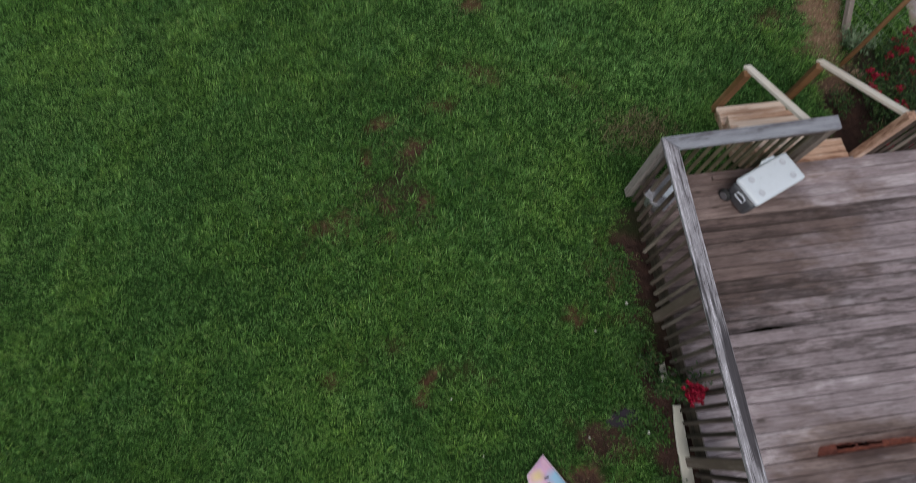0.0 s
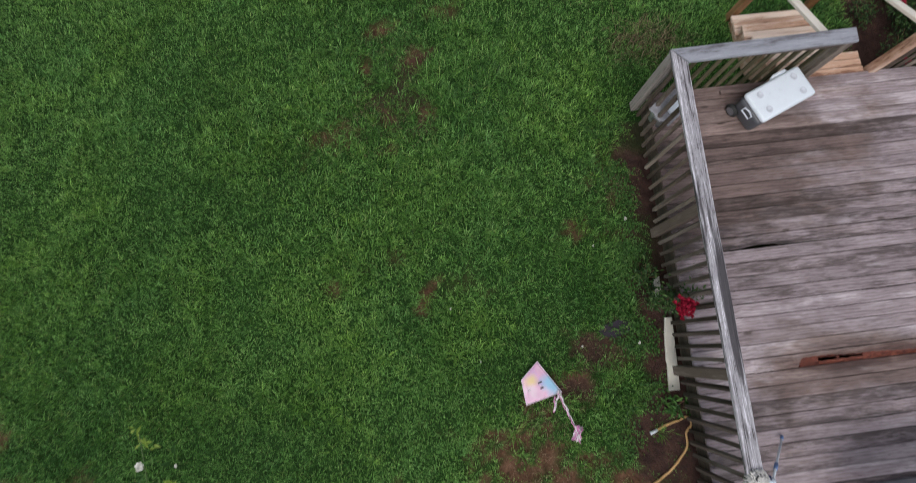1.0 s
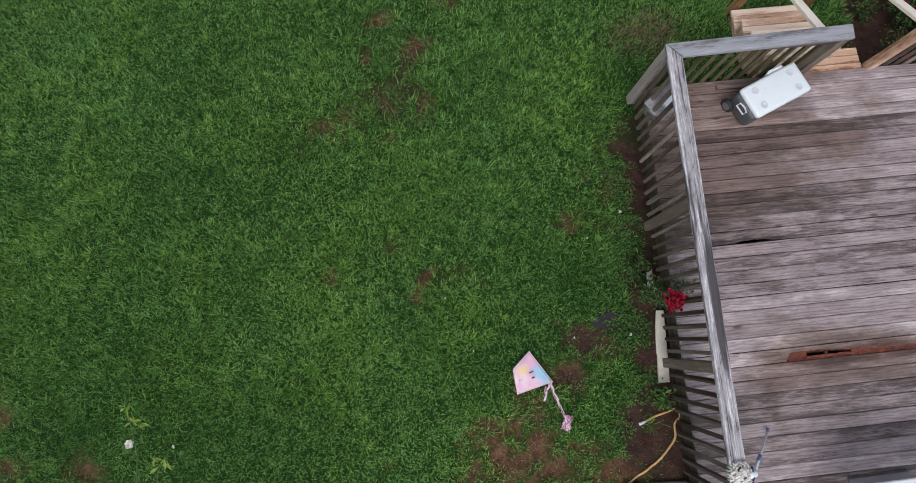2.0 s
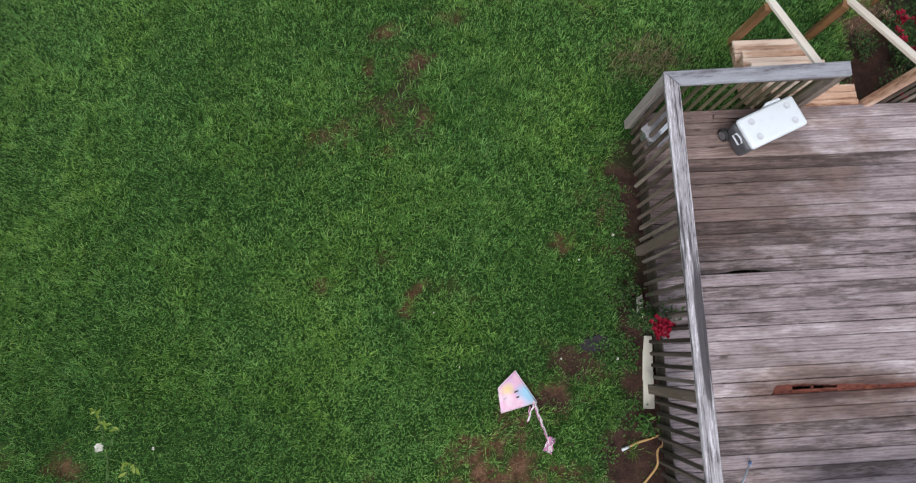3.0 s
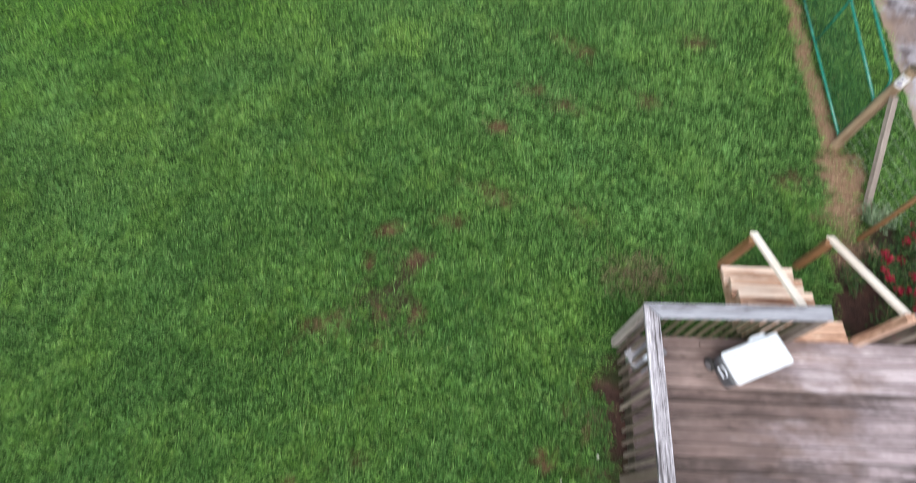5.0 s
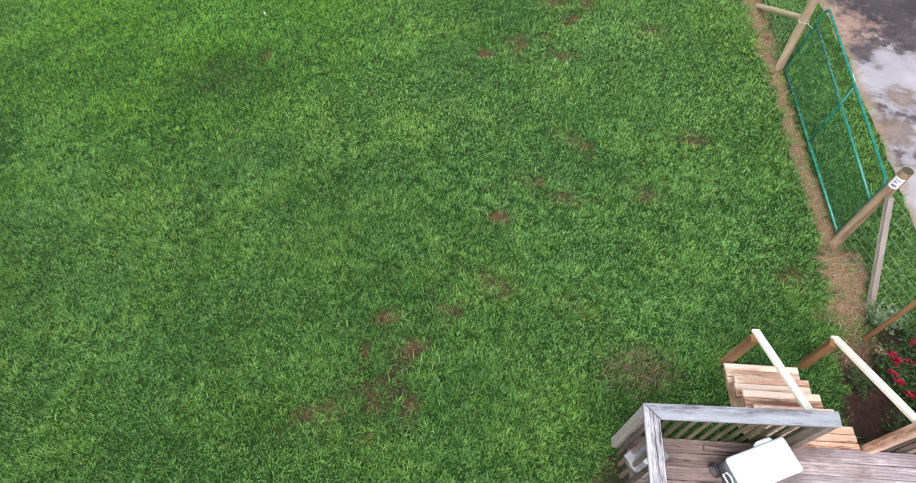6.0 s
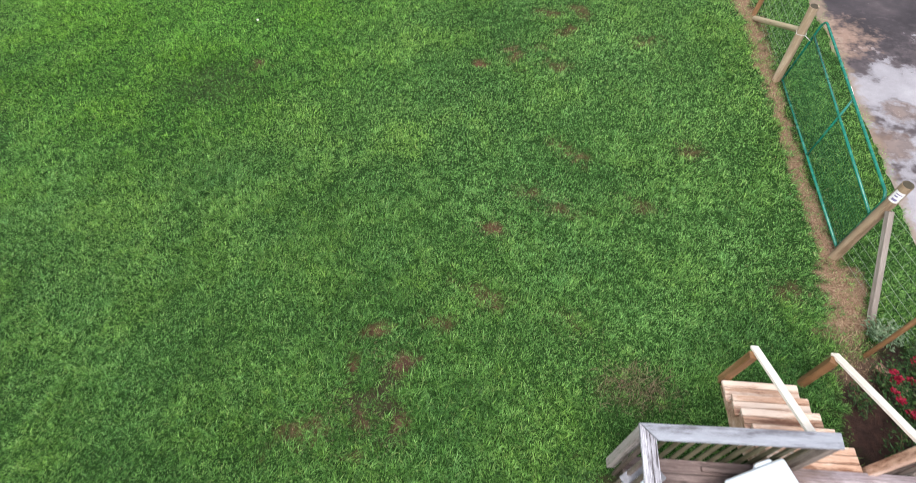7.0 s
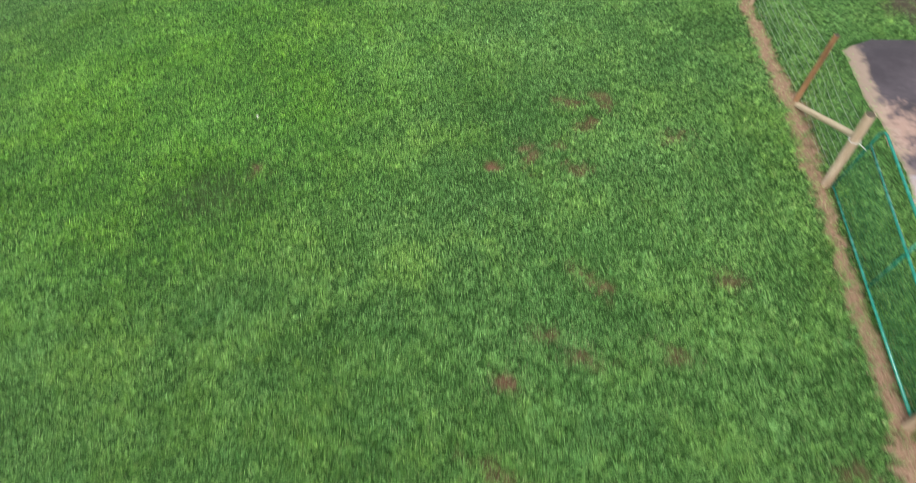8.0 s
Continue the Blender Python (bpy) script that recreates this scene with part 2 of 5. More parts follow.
def foliage(name, deep, fresh, tip, patch=2.0, rough=0.5, single=0.55, lawn=False):
    """Leaves and blades: each island takes its own tone, and the tone drifts over the ground."""
    m, n, l, bsdf = material(name)
    geo, tc = n.new("ShaderNodeNewGeometry"), n.new("ShaderNodeTexCoord")
    drift = noise_node(n, l, tc.outputs["Object"], 1 / patch, 4, 0.6)
    f = calc(n, l, "ADD", calc(n, l, "MULTIPLY", geo.outputs["Random Per Island"], single), calc(n, l, "MULTIPLY", drift, 1 - single))
    if lawn:
        # every tuft has a tone of its own
        tuft = n.new("ShaderNodeAttribute")
        tuft.attribute_name = "tuft"
        f = calc(n, l, "ADD", f, calc(n, l, "MULTIPLY", calc(n, l, "SUBTRACT", tuft.outputs["Fac"], 0.5), 0.5))
    r = ramp(n, [(0.2, deep), (0.52, fresh), (0.85, tip)])
    l.new(f, r.inputs["Fac"])
    tone = r.outputs["Color"]
    if lawn:
        # the grass turns yellower towards the far corner, and faded blades lie between the others
        far = n.new("ShaderNodeVectorMath")
        far.operation = "DISTANCE"
        l.new(tc.outputs["Object"], far.inputs[0])
        far.inputs[1].default_value = (-8.0, 13.0, 0)
        reach = ramp(n, [(0.25, (0.75, 0.75, 0.75)), (0.6, (0, 0, 0))])
        d = calc(n, l, "DIVIDE", far.outputs["Value"], 12.0)
        l.new(calc(n, l, "ADD", d, calc(n, l, "MULTIPLY", calc(n, l, "SUBTRACT", drift, 0.5), 0.5)), reach.inputs["Fac"])
        tone = mixed(n, l, reach.outputs["Color"], tone, mixed(n, l, 1.0, tone, (0.96, 1.14, 0.46), "MULTIPLY"))
        # each tuft is of a colder fine sort or a warmer coarse one
        sort = n.new("ShaderNodeAttribute")
        sort.attribute_name = "sort"
        hue = ramp(n, [(0.0, (0.8, 0.93, 1.1)), (0.5, (0.97, 1, 1)), (1.0, (1.17, 1.08, 0.78))])
        l.new(sort.outputs["Fac"], hue.inputs["Fac"])
        tone = mixed(n, l, 1.0, tone, hue.outputs["Color"], "MULTIPLY")
        fade = ramp(n, [(0.955, (0, 0, 0)), (0.975, (0.7, 0.7, 0.7))])
        l.new(geo.outputs["Random Per Island"], fade.inputs["Fac"])
        tone = mixed(n, l, fade.outputs["Color"], tone, (0.3, 0.36, 0.13))
    l.new(tone, bsdf.inputs["Base Color"])
    bsdf.inputs["Roughness"].default_value = rough
    bsdf.inputs["Specular IOR Level"].default_value = 0.24 if lawn else 0.3
    thin = n.new("ShaderNodeBsdfTranslucent")
    l.new(tone, thin.inputs["Color"])
    mx = n.new("ShaderNodeMixShader")
    mx.inputs[0].default_value = 0.25
    l.new(bsdf.outputs[0], mx.inputs[1])
    l.new(thin.outputs[0], mx.inputs[2])
    l.new(mx.outputs[0], n["Material Output"].inputs["Surface"])
    return m


def ground_material():
    m, n, l, bsdf = material("lawn_soil")
    tc = n.new("ShaderNodeTexCoord")
    at = n.new("ShaderNodeAttribute")
    at.attribute_name = "soil"
    sep = n.new("ShaderNodeSeparateColor")
    l.new(at.outputs["Color"], sep.inputs["Color"])
    fine = noise_node(n, l, tc.outputs["Object"], 42, 6, 0.7)
    mid = noise_node(n, l, tc.outputs["Object"], 9, 5, 0.65)
    big = noise_node(n, l, tc.outputs["Object"], 0.6, 4, 0.6)
    turf = ramp(n, [(0.3, (0.009, 0.027, 0.0055)), (0.55, (0.02, 0.058, 0.011)), (0.8, (0.037, 0.098, 0.018))])
    l.new(calc(n, l, "ADD", calc(n, l, "MULTIPLY", fine, 0.6), calc(n, l, "MULTIPLY", big, 0.4)), turf.inputs["Fac"])
    clay = ramp(n, [(0.34, (0.032, 0.015, 0.01)), (0.5, (0.118, 0.062, 0.038)), (0.72, (0.26, 0.155, 0.1))])
    l.new(calc(n, l, "ADD", calc(n, l, "MULTIPLY", fine, 0.5), calc(n, l, "MULTIPLY", mid, 0.5)), clay.inputs["Fac"])
    mud = ramp(n, [(0.3, (0.022, 0.012, 0.011)), (0.7, (0.085, 0.044, 0.034))])
    l.new(mid, mud.inputs["Fac"])
    straw = ramp(n, [(0.34, (0.12, 0.062, 0.04)), (0.5, (0.29, 0.175, 0.12)), (0.66, (0.47, 0.33, 0.24))])
    l.new(fine, straw.inputs["Fac"])
    c = mixed(n, l, sep.outputs[0], turf.outputs["Color"], clay.outputs["Color"])
    c = mixed(n, l, sep.outputs[1], c, mud.outputs["Color"])
    c = mixed(n, l, sep.outputs[2], c, straw.outputs["Color"])
    l.new(c, bsdf.inputs["Base Color"])
    rr = calc(n, l, "SUBTRACT", 0.9, calc(n, l, "MULTIPLY", sep.outputs[1], 0.5))
    l.new(rr, bsdf.inputs["Roughness"])
    bsdf.inputs["Specular IOR Level"].default_value = 0.15
    bumped(n, l, bsdf, calc(n, l, "ADD", fine, mid), 0.7, 0.03)
    return m


def asphalt_material():
    m, n, l, bsdf = material("wet_asphalt")
    tc = n.new("ShaderNodeTexCoord")
    grit = noise_node(n, l, tc.outputs["Object"], 130, 3, 0.7)
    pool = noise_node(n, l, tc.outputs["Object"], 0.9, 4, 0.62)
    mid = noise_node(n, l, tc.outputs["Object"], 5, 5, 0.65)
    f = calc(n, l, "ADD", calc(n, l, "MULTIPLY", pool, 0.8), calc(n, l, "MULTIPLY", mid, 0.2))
    # the two palest stops hold the sky's sheen on the wet tar as base colour
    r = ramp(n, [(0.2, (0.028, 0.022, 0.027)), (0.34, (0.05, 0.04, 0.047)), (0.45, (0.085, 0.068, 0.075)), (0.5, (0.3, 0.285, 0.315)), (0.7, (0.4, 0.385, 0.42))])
    pos = n.new("ShaderNodeSeparateXYZ")
    l.new(tc.outputs["Object"], pos.inputs[0])
    # darker beyond y = 12: a dull reflection painted into the tar
    far_reflection = ramp(n, [(0.485, (0, 0, 0)), (0.54, (0.24, 0.24, 0.24))])
    l.new(calc(n, l, "ADD", calc(n, l, "DIVIDE", pos.outputs["Y"], 24.0), calc(n, l, "MULTIPLY", calc(n, l, "SUBTRACT", mid, 0.5), 0.25)), far_reflection.inputs["Fac"])
    f = calc(n, l, "SUBTRACT", f, far_reflection.outputs["Color"])
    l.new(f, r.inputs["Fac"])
    spot = n.new("ShaderNodeVectorMath")
    spot.operation = "DISTANCE"
    l.new(tc.outputs["Object"], spot.inputs[0])
    spot.inputs[1].default_value = (6.25, 12.3, -0.3)
    washed = ramp(n, [(0.25, (0.85, 0.85, 0.85)), (0.8, (0, 0, 0))])
    l.new(calc(n, l, "ADD", spot.outputs["Value"], calc(n, l, "MULTIPLY", calc(n, l, "SUBTRACT", mid, 0.5), 2.2)), washed.inputs["Fac"])
    tar = mixed(n, l, 0.35, r.outputs["Color"], grit, "OVERLAY")
    tar = mixed(n, l, washed.outputs["Color"], tar, (0.3, 0.2, 0.155))
    # mud left by puddles, darker at its rim
    for place, wide in (((6.39, 9.24, -0.04), 0.5), ((6.81, 10.10, -0.06), 0.36)):
        near = n.new("ShaderNodeVectorMath")
        near.operation = "DISTANCE"
        l.new(tc.outputs["Object"], near.inputs[0])
        near.inputs[1].default_value = place
        d = calc(n, l, "ADD", calc(n, l, "DIVIDE", near.outputs["Value"], wide), calc(n, l, "MULTIPLY", calc(n, l, "SUBTRACT", mid, 0.5), 1.8))
        rim = ramp(n, [(0.3, (0.2, 0.14, 0.115)), (0.55, (0.13, 0.092, 0.08)), (0.7, (0.2, 0.145, 0.125)), (0.9, (0.1, 0.08, 0.08))])
        l.new(d, rim.inputs["Fac"])
        silt = ramp(n, [(0.6, (0.8, 0.8, 0.8)), (1.05, (0, 0, 0))])
        l.new(d, silt.inputs["Fac"])
        tar = mixed(n, l, silt.outputs["Color"], tar, rim.outputs["Color"])
    verge = ramp(n, [(0.5, (0.8, 0.8, 0.8)), (0.56, (0, 0, 0))])
    l.new(calc(n, l, "ADD", calc(n, l, "DIVIDE", calc(n, l, "SUBTRACT", pos.outputs["X"], 5.0), 2.4), calc(n, l, "MULTIPLY", calc(n, l, "SUBTRACT", mid, 0.5), 0.2)), verge.inputs["Fac"])
    tar = mixed(n, l, verge.outputs["Color"], tar, (0.27, 0.2, 0.15))
    l.new(tar, bsdf.inputs["Base Color"])
    rr = ramp(n, [(0.42, (0.75,) * 3), (0.52, (0.12,) * 3)])
    l.new(f, rr.inputs["Fac"])
    l.new(rr.outputs["Color"], bsdf.inputs["Roughness"])
    bumped(n, l, bsdf, grit, 0.25, 0.004)
    return m


def kite_material():
    m, n, l, bsdf = material("kite_print")
    tc = n.new("ShaderNodeTexCoord")
    a = noise_node(n, l, tc.outputs["Object"], 5.0, 3, 0.5)
    b = noise_node(n, l, mapped(n, l, tc.outputs["Object"], (1.3, 0.8, 1)), 7.0, 3, 0.5)
    r = ramp(n, [(0.3, (0.62, 0.42, 0.72)), (0.5, (0.82, 0.5, 0.7)), (0.65, (0.85, 0.66, 0.78))])
    l.new(a, r.inputs["Fac"])
    v = n.new("ShaderNodeVectorMath")
    v.operation = "DISTANCE"
    l.new(tc.outputs["Object"], v.inputs[0])
    v.inputs[1].default_value = (0.2, 0.06, 0)
    blue = ramp(n, [(0.06, (0.9, 0.9, 0.9)), (0.15, (0, 0, 0))])
    l.new(calc(n, l, "ADD", v.outputs["Value"], calc(n, l, "MULTIPLY", calc(n, l, "SUBTRACT", b, 0.5), 0.12)), blue.inputs["Fac"])
    v2 = n.new("ShaderNodeVectorMath")
    v2.operation = "DISTANCE"
    l.new(tc.outputs["Object"], v2.inputs[0])
    v2.inputs[1].default_value = (-0.03, 0.02, 0)
    yel = ramp(n, [(0.02, (0.8, 0.8, 0.8)), (0.09, (0, 0, 0))])
    l.new(calc(n, l, "ADD", v2.outputs["Value"], calc(n, l, "MULTIPLY", calc(n, l, "SUBTRACT", b, 0.5), 0.12)), yel.inputs["Fac"])
    c = mixed(n, l, blue.outputs["Color"], r.outputs["Color"], (0.3, 0.62, 0.85))
    c = mixed(n, l, yel.outputs["Color"], c, (0.88, 0.72, 0.3))
    l.new(c, bsdf.inputs["Base Color"])
    bsdf.inputs["Roughness"].default_value = 0.45
    return m


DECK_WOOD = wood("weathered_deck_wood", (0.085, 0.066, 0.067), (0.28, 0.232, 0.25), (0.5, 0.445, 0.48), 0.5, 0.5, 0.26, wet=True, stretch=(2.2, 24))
CAP_WOOD = wood("silvered_rail_wood", (0.06, 0.05, 0.056), (0.34, 0.33, 0.37), (0.73, 0.72, 0.8), 0.6, 0.85, 0.05, stretch=(0.55, 27), tight=0.6, split=True)
BLUE_WOOD = wood("bluish_rail_wood", (0.11, 0.105, 0.125), (0.31, 0.325, 0.375), (0.52, 0.55, 0.63), 0.6, 0.5, 0.05, stretch=(1.4, 18))
RAIL_WOOD = wood("damp_rail_wood", (0.05, 0.035, 0.028), (0.13, 0.10, 0.085), (0.26, 0.22, 0.19), 0.7, 0.6, 0.3)
# RAIL_WOOD made darker: the wet balusters' shade side is put into the colour
SHADED_WET_RAIL = wood("shaded_wet_rail_wood", (0.03, 0.022, 0.019), (0.078, 0.06, 0.053), (0.17, 0.145, 0.13), 0.7, 0.6, 0.3)
POST_GREY = wood("grey_post_wood", (0.10, 0.08, 0.07), (0.24, 0.2, 0.18), (0.38, 0.34, 0.31), 0.7, 0.6, 0.2)
SILVER_POST = wood("silver_post_wood", (0.13, 0.11, 0.1), (0.31, 0.28, 0.27), (0.5, 0.47, 0.46), 0.7, 0.6, 0.1)
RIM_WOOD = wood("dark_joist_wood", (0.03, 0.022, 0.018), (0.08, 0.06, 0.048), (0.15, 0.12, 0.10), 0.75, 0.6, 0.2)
NEW_WOOD = wood("new_stair_wood", (0.19, 0.085, 0.048), (0.53, 0.335, 0.24), (0.79, 0.645, 0.55), 0.5, 0.5, 0.3, tight=0.75)
PALE_WOOD = wood("bare_pine_wood", (0.84, 0.74, 0.64), (0.94, 0.87, 0.79), (0.96, 0.92, 0.86), 0.6, 0.5, 0.1, 0.25)
RED_WOOD = wood("treated_post_wood", (0.09, 0.043, 0.02), (0.215, 0.11, 0.05), (0.35, 0.2, 0.105), 0.6, 0.5, 0.15)
POST_WOOD = wood("round_post_wood", (0.17, 0.11, 0.07), (0.33, 0.24, 0.16), (0.48, 0.38, 0.28), 0.75, 0.5, 0.2)
BRACE_WOOD = wood("pale_brace_wood", (0.26, 0.19, 0.11), (0.46, 0.37, 0.25), (0.62, 0.53, 0.39), 0.7, 0.5, 0.1)
ROT_WOOD = wood("rotten_red_wood", (0.03, 0.008, 0.007), (0.12, 0.03, 0.019), (0.27, 0.082, 0.046), 0.85, 0.6, 0.06, 0.8, stretch=(22, 60), tight=0.8)
GRASS = foliage("grass_blades", (0.03, 0.083, 0.016), (0.127, 0.297, 0.062), (0.338, 0.6, 0.178), 2.2, 0.42, 0.6, True)
LEAF = foliage("shrub_leaves", (0.015, 0.042, 0.01), (0.04, 0.1, 0.026), (0.12, 0.2, 0.06), 0.4, 0.42)
WEED = foliage("weed_leaves", (0.02, 0.06, 0.012), (0.05, 0.14, 0.028), (0.13, 0.24, 0.06), 0.8, 0.5)
PALE_LEAF = foliage("pale_leaves", (0.10, 0.16, 0.09), (0.2, 0.3, 0.17), (0.34, 0.42, 0.28), 0.3, 0.6)
LIME_LEAF = foliage("young_leaves", (0.12, 0.2, 0.03), (0.25, 0.36, 0.06), (0.4, 0.48, 0.14), 0.3, 0.45)
PETAL_RED = foliage("red_petals", (0.16, 0.006, 0.018), (0.34, 0.014, 0.045), (0.5, 0.04, 0.09), 0.2, 0.5)
PETAL_CRIMSON = foliage("crimson_petals", (0.14, 0.004, 0.014), (0.31, 0.009, 0.035), (0.5, 0.03, 0.08), 0.2, 0.5)
PETAL_WHITE = foliage("white_petals", (0.6, 0.6, 0.55), (0.78, 0.78, 0.74), (0.85, 0.85, 0.82), 0.2, 0.5)
WITHERED = foliage("withered_stalks", (0.07, 0.05, 0.03), (0.2, 0.15, 0.09), (0.45, 0.36, 0.25), 0.5, 0.8)
STRAW = foliage("dry_stalks", (0.16, 0.095, 0.05), (0.38, 0.26, 0.16), (0.6, 0.47, 0.32), 0.5, 0.8)
GROUND = ground_material()
ASPHALT = asphalt_material()
BARK = plain("brown_bark", (0.13, 0.075, 0.045), 0.85, vary=0.4, scale=18, bump=0.5)
GREEN_STEM = plain("green_stem", (0.06, 0.11, 0.03), 0.6, vary=0.3)
END_GRAIN = plain("end_grain_wood", (0.06, 0.048, 0.03), 0.85, vary=0.5, scale=30, bump=0.5)
MOSSY_WOOD = wood("mossy_baluster_wood", (0.026, 0.024, 0.012), (0.07, 0.062, 0.034), (0.145, 0.13, 0.08), 0.75, 0.6, 0.3)
FROSTED = plain("frosted_plastic", (0.5, 0.5, 0.55), 0.3, vary=0.3, scale=9)
SMOKED = plain("smoky_plastic", (0.26, 0.26, 0.29), 0.25, vary=0.35, scale=9)
COOLER_GREY = plain("grey_plastic", (0.085, 0.09, 0.105), 0.45, vary=0.1, bump=0.03)
COOLER_WHITE = plain("white_plastic", (0.74, 0.81, 0.9), 0.35, vary=0.04, bump=0.02)
COOLER_CUP = plain("shaded_plastic", (0.6, 0.64, 0.72), 0.4, vary=0.06, bump=0.02)
COOLER_HUB = plain("worn_grey_plastic", (0.14, 0.14, 0.16), 0.5, vary=0.2, bump=0.02)
RUBBER = plain("black_rubber", (0.025, 0.025, 0.027), 0.7)
GREEN_STEEL = plain("green_paint", (0.009, 0.175, 0.12), 0.25, vary=0.2, scale=8, coat=0.35)
WIRE = plain("galvanised_wire", (0.42, 0.48, 0.42), 0.5, metal=0.5)
GREEN_WIRE = plain("green_wire", (0.012, 0.13, 0.05), 0.45)
WHITE_PAINT = plain("old_white_paint", (0.74, 0.72, 0.64), 0.6, vary=0.12, scale=9)
HOSE = plain("orange_hose", (0.58, 0.36, 0.16), 0.4, vary=0.12)
COTTON = plain("white_cotton", (0.72, 0.70, 0.69), 0.9, vary=0.18, scale=30, bump=0.6)
BLUE = plain("blue_plastic", (0.14, 0.24, 0.5), 0.4)
NAVY = plain("navy_band", (0.015, 0.02, 0.09), 0.6)
INK = plain("black_ink", (0.02, 0.02, 0.022), 0.6)
TAG_INK = plain("violet_ink", (0.2, 0.17, 0.33), 0.6)
KITE = kite_material()
KITE_EDGE = plain("pink_ribbon", (0.66, 0.26, 0.52), 0.5, vary=0.3, scale=20)
RIBBON_WHITE = plain("white_ribbon", (0.75, 0.68, 0.74), 0.5, vary=0.15)
SLATE = plain("wet_slate", (0.018, 0.012, 0.024), 0.8, vary=0.5, scale=7, bump=0.3)
PAPER = plain("white_label", (0.8, 0.79, 0.8), 0.6, vary=0.05)


# ---- builders ----
def link(name, bm, mat, parent=None, label="", smooth=False):
    me = bpy.data.meshes.new(name)
    bm.normal_update()
    bm.to_mesh(me)
    bm.free()
    me.materials.append(mat)
    if smooth:
        me.shade_smooth()
    ob = new(name, me)
    if parent:
        ob.parent = parent
    if label:
        ob["label"] = label
    return ob


def part(name, bm, mat, parent, label="", smooth=False):
    return link(name, bm, mat, parent, label, smooth)


def thing(name, m, label, category, group="", kind=""):
    e = new(name)
    e.empty_display_size = 0.2
    e.matrix_world = m
    return tagged(e, label, category, group, kind)


def box(bm, size, m=None, bevel=0.0, seg=1):
    made = bmesh.ops.create_cube(bm, size=1.0, matrix=(m or Matrix()) @ Matrix.Diagonal((*size, 1)))
    if bevel:
        es = list({e for v in made["verts"] for e in v.link_edges})
        bmesh.ops.bevel(bm, geom=es, offset=bevel, segments=seg, affect="EDGES", profile=0.5)
    return bm


def tube(bm, pts, r, n=8, r2=None, caps=True):
    """A round bar along points; r2: its radius at the end."""
    pts = [Vector(p) for p in pts]
    rings, side = [], None
    for i, p in enumerate(pts):
        d = (pts[min(i + 1, len(pts) - 1)] - pts[max(i - 1, 0)]).normalized()
        if side is None:
            side = d.orthogonal().normalized()
        side = (side - d * side.dot(d)).normalized()
        up = d.cross(side)
        rad = r if r2 is None else r + (r2 - r) * i / max(1, len(pts) - 1)
        rings.append([bm.verts.new(p + (side * math.cos(a) + up * math.sin(a)) * rad) for a in (2 * math.pi * k / n for k in range(n))])
    for a, b in zip(rings, rings[1:]):
        for k in range(n):
            bm.faces.new((a[k], a[(k + 1) % n], b[(k + 1) % n], b[k]))
    if caps:
        bm.faces.new(rings[0][::-1])
        bm.faces.new(rings[-1])
    return bm


def bar(bm, a, b, w, h, bevel=0.004, turn=0.0):
    """A squared timber from a to b, w across and h deep."""
    a, b = Vector(a), Vector(b)
    m = Matrix.Translation((a + b) / 2) @ (b - a).to_track_quat("X", "Z").to_matrix().to_4x4() @ pose(0, 0, 0, turn)
    return box(bm, ((b - a).length, w, h), m, bevel)


def timber(name, a, b, w, h, mat, parent, label="", bevel=0.004):
    """A squared timber as an object of its own, its x axis along the grain."""
    a, b = Vector(a), Vector(b)
    ob = part(name, box(bmesh.new(), ((b - a).length, w, h), None, bevel), mat, parent, label)
    ob.matrix_local = Matrix.Translation((a + b) / 2) @ (b - a).to_track_quat("X", "Z").to_matrix().to_4x4()
    return ob


def smoothstep(a, b, x):
    t = np.clip((x - a) / (b - a), 0, 1)
    return t * t * (3 - 2 * t)


# value noise on arrays, for the lie of the ground and the spread of the grass
LATTICE = np.random.RandomState(5).rand(256, 256)


def vnoise(x, y, scale):
    x, y = np.asarray(x) * scale + 512, np.asarray(y) * scale + 512
    i, j = np.floor(x).astype(int), np.floor(y).astype(int)
    fx, fy = x - i, y - j
    fx, fy = fx * fx * (3 - 2 * fx), fy * fy * (3 - 2 * fy)
    g = lambda a, b: LATTICE[a % 256, b % 256]
    return (g(i, j) * (1 - fx) + g(i + 1, j) * fx) * (1 - fy) + (g(i, j + 1) * (1 - fx) + g(i + 1, j + 1) * fx) * fy


def fractal(x, y, scale):
    return 0.55 * vnoise(x, y, scale) + 0.3 * vnoise(x + 7.3, y - 3.1, scale * 2.3) + 0.15 * vnoise(x - 1.7, y + 9.2, scale * 5.1)


# ---- the lie of the land ----
SLOPE_X, SLOPE_Y = 0.0929, -0.0687


def eased(a):
    s = np.abs(a)
    return np.sign(a) * np.where(s < 18, s, 18 + 14 * np.tanh((s - 18) / 14))


def land(x, y):
    return SLOPE_X * eased(np.asarray(x, float)) + SLOPE_Y * eased(np.asarray(y, float))


def gz(x, y):
    return float(land(x, y))


